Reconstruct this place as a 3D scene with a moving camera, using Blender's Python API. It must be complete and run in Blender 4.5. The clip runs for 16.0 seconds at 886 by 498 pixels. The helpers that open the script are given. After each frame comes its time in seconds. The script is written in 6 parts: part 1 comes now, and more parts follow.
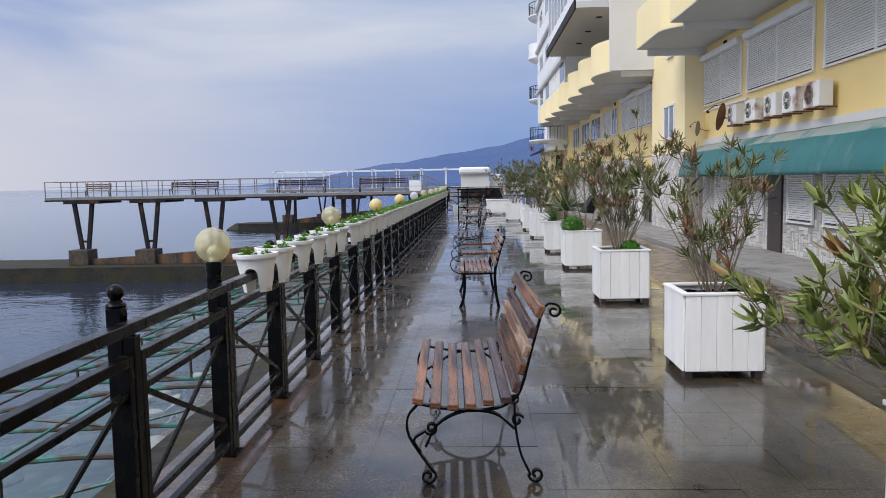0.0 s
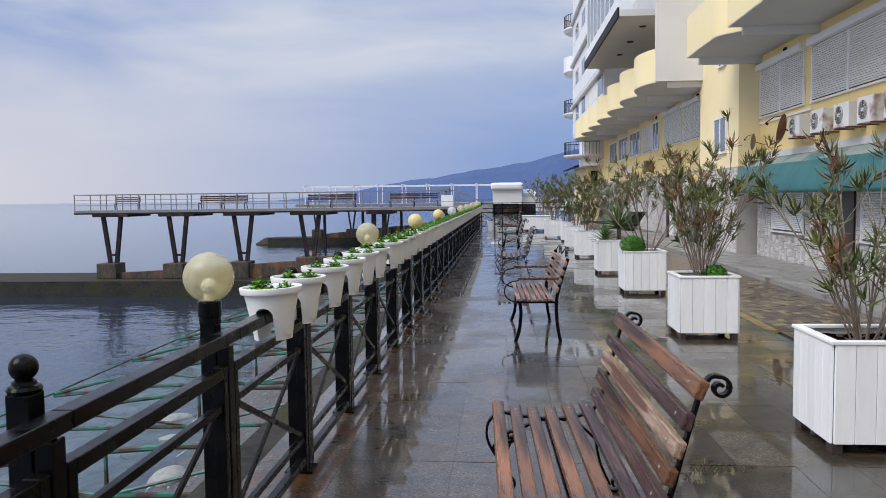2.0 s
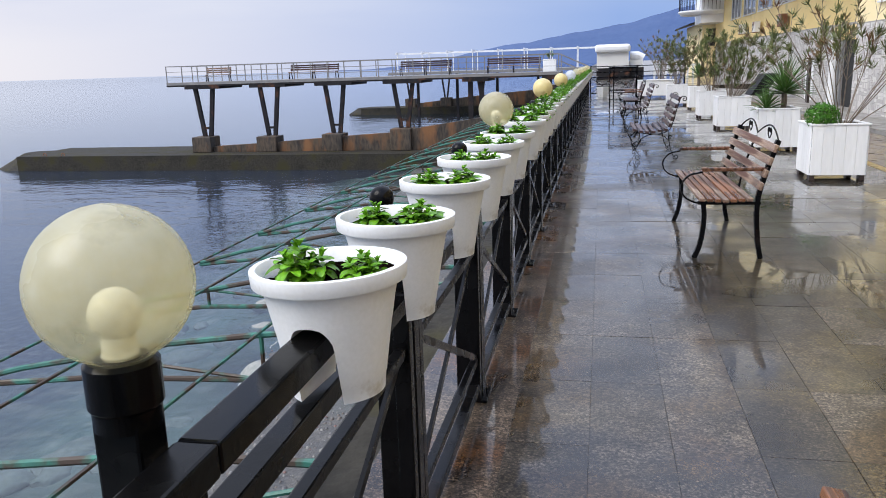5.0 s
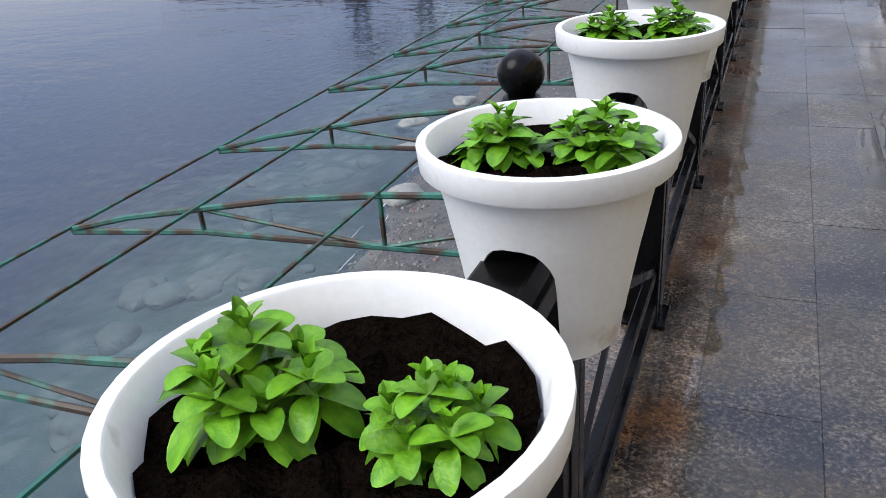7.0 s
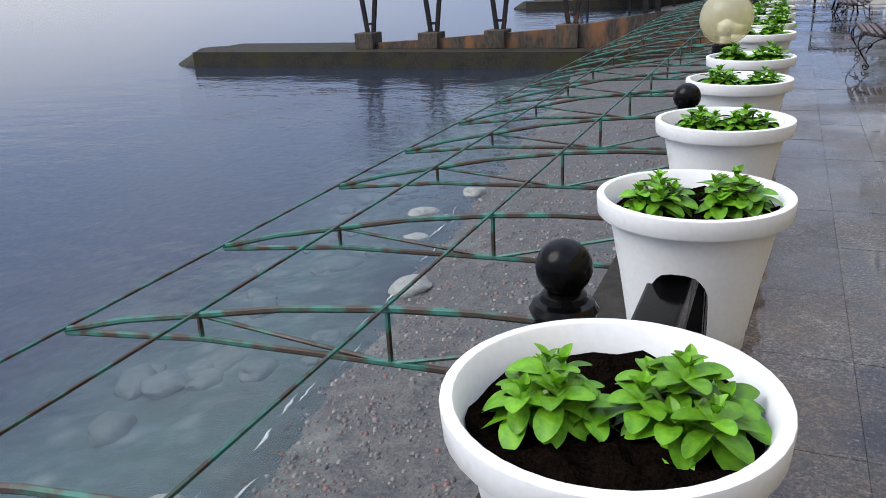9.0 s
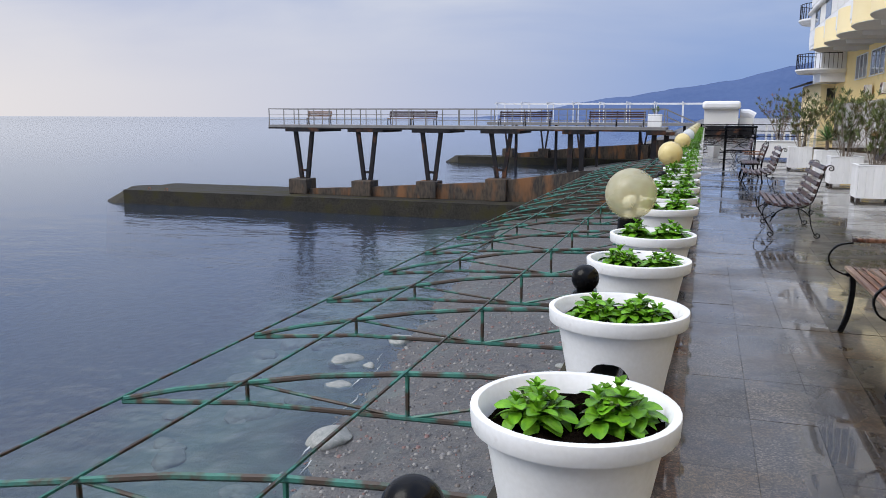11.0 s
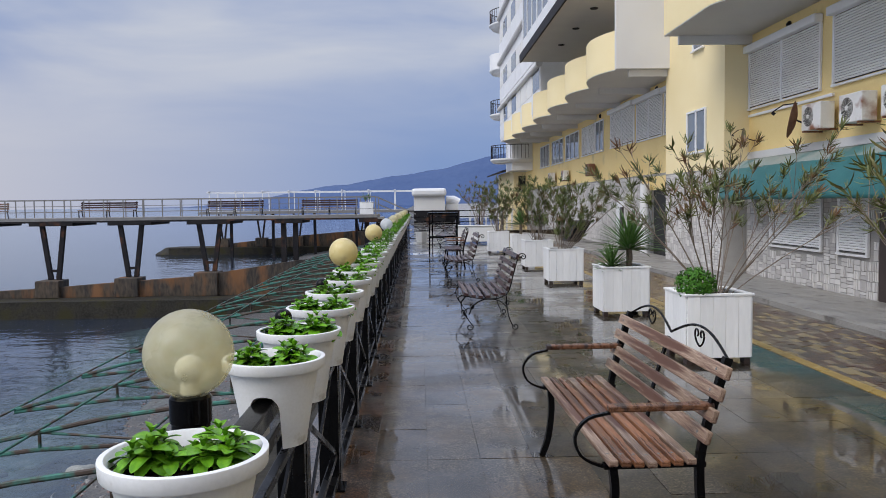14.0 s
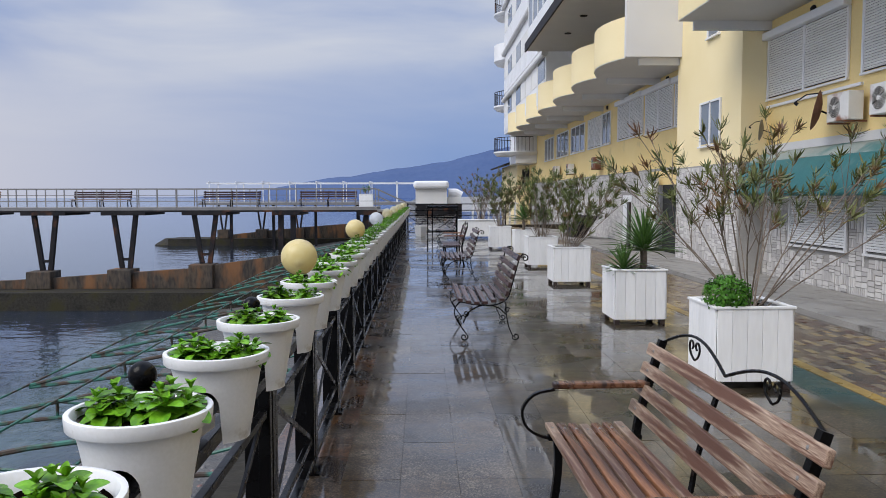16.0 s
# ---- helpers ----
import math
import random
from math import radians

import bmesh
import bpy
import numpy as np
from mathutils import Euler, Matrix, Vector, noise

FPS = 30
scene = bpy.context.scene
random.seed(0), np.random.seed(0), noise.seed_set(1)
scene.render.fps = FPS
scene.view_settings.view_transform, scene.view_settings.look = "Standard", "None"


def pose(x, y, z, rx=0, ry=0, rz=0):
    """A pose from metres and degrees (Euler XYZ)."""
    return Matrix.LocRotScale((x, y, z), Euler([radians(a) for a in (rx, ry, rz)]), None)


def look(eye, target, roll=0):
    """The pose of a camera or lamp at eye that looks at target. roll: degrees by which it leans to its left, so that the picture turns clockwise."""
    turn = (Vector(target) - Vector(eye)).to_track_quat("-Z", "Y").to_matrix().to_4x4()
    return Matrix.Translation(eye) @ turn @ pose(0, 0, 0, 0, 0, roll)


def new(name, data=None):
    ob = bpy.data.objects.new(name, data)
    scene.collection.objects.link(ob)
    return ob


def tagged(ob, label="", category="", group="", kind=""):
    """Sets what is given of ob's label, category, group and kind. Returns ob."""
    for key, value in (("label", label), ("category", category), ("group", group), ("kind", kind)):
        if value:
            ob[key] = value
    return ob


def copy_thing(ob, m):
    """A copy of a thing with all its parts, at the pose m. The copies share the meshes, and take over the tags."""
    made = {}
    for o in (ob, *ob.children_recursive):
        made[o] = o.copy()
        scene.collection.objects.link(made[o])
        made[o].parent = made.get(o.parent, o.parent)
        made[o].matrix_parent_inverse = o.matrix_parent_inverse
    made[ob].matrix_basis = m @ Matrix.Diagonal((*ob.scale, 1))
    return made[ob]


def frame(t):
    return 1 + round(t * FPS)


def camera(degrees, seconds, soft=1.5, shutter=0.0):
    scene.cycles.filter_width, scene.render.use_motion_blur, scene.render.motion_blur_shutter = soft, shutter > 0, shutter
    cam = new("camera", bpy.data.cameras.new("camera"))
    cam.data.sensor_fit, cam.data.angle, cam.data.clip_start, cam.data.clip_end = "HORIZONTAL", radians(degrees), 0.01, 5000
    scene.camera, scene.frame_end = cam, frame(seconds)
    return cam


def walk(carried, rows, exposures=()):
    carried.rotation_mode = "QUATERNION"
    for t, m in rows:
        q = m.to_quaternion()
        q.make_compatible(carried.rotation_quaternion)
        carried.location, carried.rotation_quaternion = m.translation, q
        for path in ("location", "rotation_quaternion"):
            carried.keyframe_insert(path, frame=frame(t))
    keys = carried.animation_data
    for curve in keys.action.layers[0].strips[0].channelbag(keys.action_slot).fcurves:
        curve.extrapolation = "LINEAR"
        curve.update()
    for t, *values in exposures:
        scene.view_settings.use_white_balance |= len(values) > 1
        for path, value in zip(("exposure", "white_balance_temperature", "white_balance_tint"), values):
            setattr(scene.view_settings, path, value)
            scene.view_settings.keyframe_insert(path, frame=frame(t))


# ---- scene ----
cam = camera(58.8, 16.0, soft=0.9)
PATH = [
    (0, (1.499, 0.309, 1.578), (1.414, 2.3, 1.407), -1.1),
    (0.5, (1.455, 0.639, 1.555), (1.343, 2.629, 1.392), -1.0),
    (1, (1.395, 0.995, 1.569), (1.25, 2.985, 1.429), -1.0),
    (1.5, (1.278, 1.355, 1.564), (1.114, 3.344, 1.431), -0.8),
    (2, (1.178, 1.677, 1.549), (1.022, 3.667, 1.419), -0.7),
    (2.5, (1.086, 2.064, 1.553), (0.89, 4.048, 1.397), -0.6),
    (3, (1.026, 2.351, 1.547), (0.791, 4.33, 1.375), -0.9),
    (3.2, (0.991, 2.514, 1.52), (0.76, 4.492, 1.34), -0.9),
    (5.3, (0.515, 4.119, 1.48), (0.089, 6.001, 0.952), -2.2),
    (5.5, (0.482, 4.232, 1.469), (0.033, 6.091, 0.887), -2.5),
    (6, (0.429, 4.518, 1.447), (-0.106, 6.302, 0.717), -3.5),
    (6.5, (0.357, 4.77, 1.427), (-0.283, 6.464, 0.579), -4.0),
    (7, (0.309, 4.939, 1.421), (-0.41, 6.585, 0.541), -4.3),
    (7.5, (0.238, 5.083, 1.44), (-0.472, 6.767, 0.628), -3.8),
    (8, (0.197, 5.149, 1.442), (-0.549, 6.84, 0.679), -3.7),
    (10.3, (0.198, 5.185, 1.551), (-0.536, 6.984, 1.076), -0.4),
    (10.5, (0.191, 5.209, 1.548), (-0.508, 7.033, 1.12), -0.1),
    (11, (0.241, 5.323, 1.539), (-0.375, 7.197, 1.207), 0.2),
    (11.5, (0.336, 5.498, 1.569), (-0.217, 7.403, 1.314), 0.4),
    (12, (0.393, 5.652, 1.565), (-0.099, 7.582, 1.378), 0.1),
    (12.5, (0.44, 5.936, 1.566), (0.054, 7.893, 1.422), -0.3),
    (13, (0.461, 6.195, 1.575), (0.271, 8.183, 1.466), -0.2),
    (13.5, (0.478, 6.465, 1.566), (0.427, 8.461, 1.461), -0.5),
    (14, (0.509, 6.719, 1.576), (0.57, 8.714, 1.46), -0.7),
    (14.5, (0.537, 7.007, 1.556), (0.593, 9.002, 1.428), -1.0),
    (15, (0.562, 7.286, 1.577), (0.594, 9.281, 1.445), -0.8),
    (15.5, (0.607, 7.519, 1.558), (0.646, 9.515, 1.428), -0.5),
    (16, (0.669, 7.841, 1.579), (0.722, 9.836, 1.445), -0.1),
]
EXPOSURE = [(0, 0.02), (3.2, 0.03), (5.3, 0.36), (6.5, 0.36), (7.2, 0.14), (8.2, 0.12), (10.3, 0.13), (11.2, 0.03), (12.5, -0.13), (14.0, -0.17), (16.0, -0.08)]
walk(cam, [(t, look(eye, target, roll)) for t, eye, target, roll in PATH], EXPOSURE)

# ---- world and light ----
world = bpy.data.worlds.new("world")
scene.world = world
world.use_nodes = True
wn, wl = world.node_tree.nodes, world.node_tree.links
wn.clear()
SUN_EL, SUN_AZ = radians(47), radians(-125)      # azimuth clockwise from +y


def wnode(kind, **values):
    n = wn.new(kind)
    for k, v in values.items():
        n.inputs[k].default_value = v
    return n


sky = wn.new("ShaderNodeTexSky")
sky.sky_type, sky.sun_disc = "NISHITA", False
sky.sun_elevation, sky.sun_rotation = SUN_EL, SUN_AZ
tc = wn.new("ShaderNodeTexCoord")
sep = wn.new("ShaderNodeSeparateXYZ")
wl.new(tc.outputs["Generated"], sep.inputs[0])
mp = wn.new("ShaderNodeMapping")
mp.inputs["Scale"].default_value = (1.3, 1.3, 5.5)
mp.inputs["Rotation"].default_value = (0.0, 0.16, 0.0)
wl.new(tc.outputs["Generated"], mp.inputs[0])
cl = wnode("ShaderNodeTexNoise", Scale=1.7, Detail=5.0, Roughness=0.5, Distortion=0.35)
wl.new(mp.outputs[0], cl.inputs["Vector"])
cr = wn.new("ShaderNodeValToRGB")
cr.color_ramp.elements[0].position, cr.color_ramp.elements[0].color = 0.34, (0.30, 0.42, 0.74, 1)
cr.color_ramp.elements[1].position, cr.color_ramp.elements[1].color = 0.66, (0.78, 0.81, 0.89, 1)
wl.new(cl.outputs["Fac"], cr.inputs[0])
# lower sky: bluer towards the coast, pale towards the open sea
az = wn.new("ShaderNodeMapRange")
for k, v in (("From Min", -0.75), ("From Max", 0.02), ("To Min", 0.0), ("To Max", 1.0)):
    az.inputs[k].default_value = v
wl.new(sep.outputs["X"], az.inputs["Value"])
low = wn.new("ShaderNodeMix")
low.data_type = "RGBA"
low.inputs["A"].default_value = (0.88, 0.84, 0.85, 1)
low.inputs["B"].default_value = (0.26, 0.39, 0.72, 1)
wl.new(az.outputs[0], low.inputs["Factor"])
hz = wn.new("ShaderNodeMapRange")
hz.interpolation_type = "SMOOTHSTEP"
for k, v in (("From Min", 0.0), ("From Max", 0.26), ("To Min", 0.0), ("To Max", 1.0)):
    hz.inputs[k].default_value = v
wl.new(sep.outputs["Z"], hz.inputs["Value"])
mixc = wn.new("ShaderNodeMix")
mixc.data_type = "RGBA"
wl.new(hz.outputs[0], mixc.inputs["Factor"])
wl.new(low.outputs["Result"], mixc.inputs["A"])
wl.new(cr.outputs[0], mixc.inputs["B"])
bg1, bg2 = wnode("ShaderNodeBackground", Strength=0.05), wnode("ShaderNodeBackground", Strength=0.9)
wl.new(sky.outputs[0], bg1.inputs[0])
wl.new(mixc.outputs["Result"], bg2.inputs[0])
zen = wn.new("ShaderNodeMapRange")
zen.interpolation_type = "SMOOTHSTEP"
for k, v in (("From Min", 0.30), ("From Max", 0.85), ("To Min", 0.92), ("To Max", 2.3)):
    zen.inputs[k].default_value = v
wl.new(sep.outputs["Z"], zen.inputs["Value"])
wl.new(zen.outputs[0], bg2.inputs["Strength"])
add = wn.new("ShaderNodeMixShader")
add.inputs[0].default_value = 0.92
wl.new(bg1.outputs[0], add.inputs[1])
wl.new(bg2.outputs[0], add.inputs[2])
wo = wn.new("ShaderNodeOutputWorld")
wl.new(add.outputs[0], wo.inputs[0])

sun = new("sun", bpy.data.lights.new("sun", "SUN"))
sun.data.energy, sun.data.angle, sun.data.color = 2.5, radians(40), (1.0, 0.95, 0.88)
sun_dir = Vector((math.sin(SUN_AZ) * math.cos(SUN_EL), math.cos(SUN_AZ) * math.cos(SUN_EL), math.sin(SUN_EL)))
sun.matrix_world = look(sun_dir * 100, (0, 0, 0))


# ---- materials ----
def mat(name, c1, c2=None, rough=0.5, rough2=None, metal=0.0, scale=8.0, grain=60.0, bump=0.15, depth=0.004,
        stretch=(1, 1, 1), rand=0.0, spec=0.5, c3=None, c3_at=0.62, c3_scale=3.0, place=False, span=0.14, flake=0.0, speckle=0.0):
    """Two scales of noise between c1 and c2, a fine grain bump, an optional stain colour c3."""
    m = bpy.data.materials.new(name)
    m.use_nodes = True
    n, l = m.node_tree.nodes, m.node_tree.links
    b = n["Principled BSDF"]
    t = n.new("ShaderNodeTexCoord")
    mpn = n.new("ShaderNodeMapping")
    mpn.inputs["Scale"].default_value = stretch
    if place:
        l.new(n.new("ShaderNodeNewGeometry").outputs["Position"], mpn.inputs[0])
    else:
        l.new(t.outputs["Object"], mpn.inputs[0])
    big = n.new("ShaderNodeTexNoise")
    big.inputs["Scale"].default_value, big.inputs["Detail"].default_value = scale, 4
    l.new(mpn.outputs[0], big.inputs["Vector"])
    fine = n.new("ShaderNodeTexNoise")
    fine.inputs["Scale"].default_value, fine.inputs["Detail"].default_value = grain, 3
    l.new(mpn.outputs[0], fine.inputs["Vector"])
    av = n.new("ShaderNodeMath")
    av.operation = "MULTIPLY_ADD"
    av.inputs[1].default_value = 0.45
    l.new(fine.outputs["Fac"], av.inputs[0])
    sc = n.new("ShaderNodeMath")
    sc.operation = "MULTIPLY"
    sc.inputs[1].default_value = 0.55
    l.new(big.outputs["Fac"], sc.inputs[0])
    l.new(sc.outputs[0], av.inputs[2])
    ramp = n.new("ShaderNodeValToRGB")
    c2 = c2 or tuple(0.75 * v for v in c1)
    ramp.color_ramp.elements[0].position, ramp.color_ramp.elements[0].color = 0.5 - span, (*c1, 1)
    ramp.color_ramp.elements[1].position, ramp.color_ramp.elements[1].color = 0.5 + span, (*c2, 1)
    l.new(av.outputs[0], ramp.inputs[0])
    col = ramp.outputs[0]
    if c3:
        st = n.new("ShaderNodeTexNoise")
        st.inputs["Scale"].default_value, st.inputs["Detail"].default_value = c3_scale, 6
        l.new(mpn.outputs[0], st.inputs["Vector"])
        sm = n.new("ShaderNodeMapRange")
        sm.inputs["From Min"].default_value, sm.inputs["From Max"].default_value = c3_at - 0.04, c3_at + 0.08
        l.new(st.outputs["Fac"], sm.inputs["Value"])
        mx = n.new("ShaderNodeMix")
        mx.data_type = "RGBA"
        mx.inputs["B"].default_value = (*c3, 1)
        l.new(sm.outputs[0], mx.inputs["Factor"])
        l.new(col, mx.inputs["A"])
        col = mx.outputs["Result"]
    if flake:
        fk = n.new("ShaderNodeTexNoise")
        fk.inputs["Scale"].default_value, fk.inputs["Detail"].default_value, fk.inputs["Roughness"].default_value = 9.0, 9, 0.78
        l.new(mpn.outputs[0], fk.inputs["Vector"])
        fr = n.new("ShaderNodeMapRange")
        for k, v in (("From Min", 0.38), ("From Max", 0.62), ("To Min", 1 - flake), ("To Max", 1 + flake * 1.6)):
            fr.inputs[k].default_value = v
        l.new(fk.outputs["Fac"], fr.inputs["Value"])
        fh = n.new("ShaderNodeHueSaturation")
        l.new(fr.outputs[0], fh.inputs["Value"])
        l.new(col, fh.inputs["Color"])
        col = fh.outputs[0]
    if speckle:
        for size, amount in ((95.0, speckle), (230.0, speckle * 0.8)):
            sv = n.new("ShaderNodeTexVoronoi")
            sv.inputs["Scale"].default_value = size
            l.new(mpn.outputs[0], sv.inputs["Vector"])
            sx = n.new("ShaderNodeSeparateColor")
            l.new(sv.outputs["Color"], sx.inputs[0])
            sr = n.new("ShaderNodeMapRange")
            for k, v in (("From Min", 0.15), ("From Max", 0.95), ("To Min", 1 - amount), ("To Max", 1 + amount)):
                sr.inputs[k].default_value = v
            l.new(sx.outputs[0], sr.inputs["Value"])
            sh = n.new("ShaderNodeHueSaturation")
            l.new(sr.outputs[0], sh.inputs["Value"])
            l.new(col, sh.inputs["Color"])
            col = sh.outputs[0]
    if rand:
        oi = n.new("ShaderNodeObjectInfo")
        vr = n.new("ShaderNodeMapRange")
        vr.inputs["To Min"].default_value, vr.inputs["To Max"].default_value = 1 - rand, 1 + rand
        l.new(oi.outputs["Random"], vr.inputs["Value"])
        hs = n.new("ShaderNodeHueSaturation")
        l.new(vr.outputs[0], hs.inputs["Value"])
        l.new(col, hs.inputs["Color"])
        col = hs.outputs[0]
    l.new(col, b.inputs["Base Color"])
    if rough2 is None:
        b.inputs["Roughness"].default_value = rough
    else:
        rr = n.new("ShaderNodeMapRange")
        for k, v in (("From Min", 0.4), ("From Max", 0.6), ("To Min", rough), ("To Max", rough2)):
            rr.inputs[k].default_value = v
        l.new(big.outputs["Fac"], rr.inputs["Value"])
        l.new(rr.outputs[0], b.inputs["Roughness"])
    b.inputs["Metallic"].default_value = metal
    b.inputs["Specular IOR Level"].default_value = spec
    bp = n.new("ShaderNodeBump")
    bp.inputs["Strength"].default_value, bp.inputs["Distance"].default_value = bump, depth
    l.new(fine.outputs["Fac"], bp.inputs["Height"])
    l.new(bp.outputs[0], b.inputs["Normal"])
    return m


M = {
    "granite": mat("wet_granite", (0.013, 0.010, 0.007), (0.104, 0.083, 0.060), 0.25, 0.45, scale=1.6, grain=75, bump=0.06, depth=0.002, rand=0.30, c3=(0.056, 0.036, 0.017), c3_at=0.52, c3_scale=1.8, place=True, span=0.08, flake=0.28, speckle=0.5),
    "granite_brown": mat("wet_brown_granite", (0.007, 0.0052, 0.0034), (0.054, 0.042, 0.028), 0.25, 0.45, scale=1.4, grain=75, bump=0.06, depth=0.002, rand=0.3, c3=(0.048, 0.034, 0.015), c3_at=0.53, c3_scale=1.5, place=True, span=0.085, flake=0.32, speckle=0.5),
    "granite_edge": mat("rust_stained_granite", (0.016, 0.011, 0.008), (0.11, 0.082, 0.058), 0.25, 0.5, scale=2.2, grain=85, bump=0.2, depth=0.002, c3=(0.07, 0.032, 0.012), c3_at=0.52, c3_scale=1.6, place=True, span=0.10, flake=0.35, speckle=0.55),
    "yellow": mat("yellow_line", (0.34, 0.22, 0.05), (0.20, 0.14, 0.05), 0.25, 0.5, scale=3, grain=70),
    "concrete": mat("concrete", (0.20, 0.19, 0.175), (0.30, 0.285, 0.26), 0.35, 0.7, scale=1.5, grain=40, c3=(0.10, 0.09, 0.08)),
    "black": mat("black_painted_iron", (0.0018, 0.0018, 0.0021), (0.0042, 0.004, 0.004), 0.14, 0.34, scale=6, grain=50, bump=0.1, spec=0.14, c3=(0.014, 0.008, 0.006), c3_at=0.66, c3_scale=5),
    "white_plastic": mat("white_plastic", (0.77, 0.77, 0.76), (0.70, 0.70, 0.68), 0.32, 0.45, scale=5, grain=120, bump=0.03, c3=(0.46, 0.42, 0.36), c3_at=0.665, c3_scale=16),
    "white_wood": mat("white_painted_wood", (0.87, 0.87, 0.86), (0.78, 0.78, 0.77), 0.3, 0.5, scale=3, grain=30, stretch=(1, 1, 0.15), bump=0.12, rand=0.05, c3=(0.42, 0.42, 0.40), c3_at=0.70, c3_scale=4),
    "soil": mat("soil", (0.0025, 0.0018, 0.0014), (0.009, 0.0062, 0.0045), 1.0, scale=60, grain=220, bump=1.0, depth=0.012, spec=0.0),
    "yellow_wall": mat("yellow_plaster", (0.80, 0.60, 0.25), (0.86, 0.67, 0.31), 0.8, scale=0.6, grain=40, c3=(0.56, 0.45, 0.23), c3_at=0.66, c3_scale=0.8),
    "cream_wall": mat("cream_plaster", (0.82, 0.68, 0.38), (0.86, 0.73, 0.44), 0.8, scale=0.7, grain=40),
    "grey_plaster": mat("grey_plaster", (0.60, 0.59, 0.58), (0.66, 0.65, 0.63), 0.85, scale=0.8, grain=40),
    "stone": mat("grey_stone", (0.40, 0.38, 0.36), (0.52, 0.50, 0.47), 0.7, scale=6, grain=40, bump=0.5, rand=0.25),
    # blue air haze of the distance, put into the hill's base colour
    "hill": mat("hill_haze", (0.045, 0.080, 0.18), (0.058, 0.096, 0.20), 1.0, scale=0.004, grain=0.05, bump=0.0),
    "teal": mat("teal_fabric", (0.012, 0.105, 0.11), (0.025, 0.15, 0.15), 0.5, scale=2, grain=50, stretch=(1, 1, 0.3), c3=(0.10, 0.19, 0.18), c3_at=0.60, c3_scale=1.2),
    "teal_faded": mat("faded_dusty_fabric", (0.20, 0.27, 0.25), (0.30, 0.32, 0.29), 0.7, scale=1.5, grain=40, c3=(0.06, 0.17, 0.165), c3_at=0.56, c3_scale=1.1),
    "mortar": mat("grey_mortar", (0.29, 0.28, 0.265), (0.38, 0.365, 0.34), 0.85, scale=2, grain=50),
    "herb": mat("herb_leaf", (0.025, 0.10, 0.007), (0.075, 0.22, 0.018), 0.6, scale=14, grain=60, spec=0.25),
}


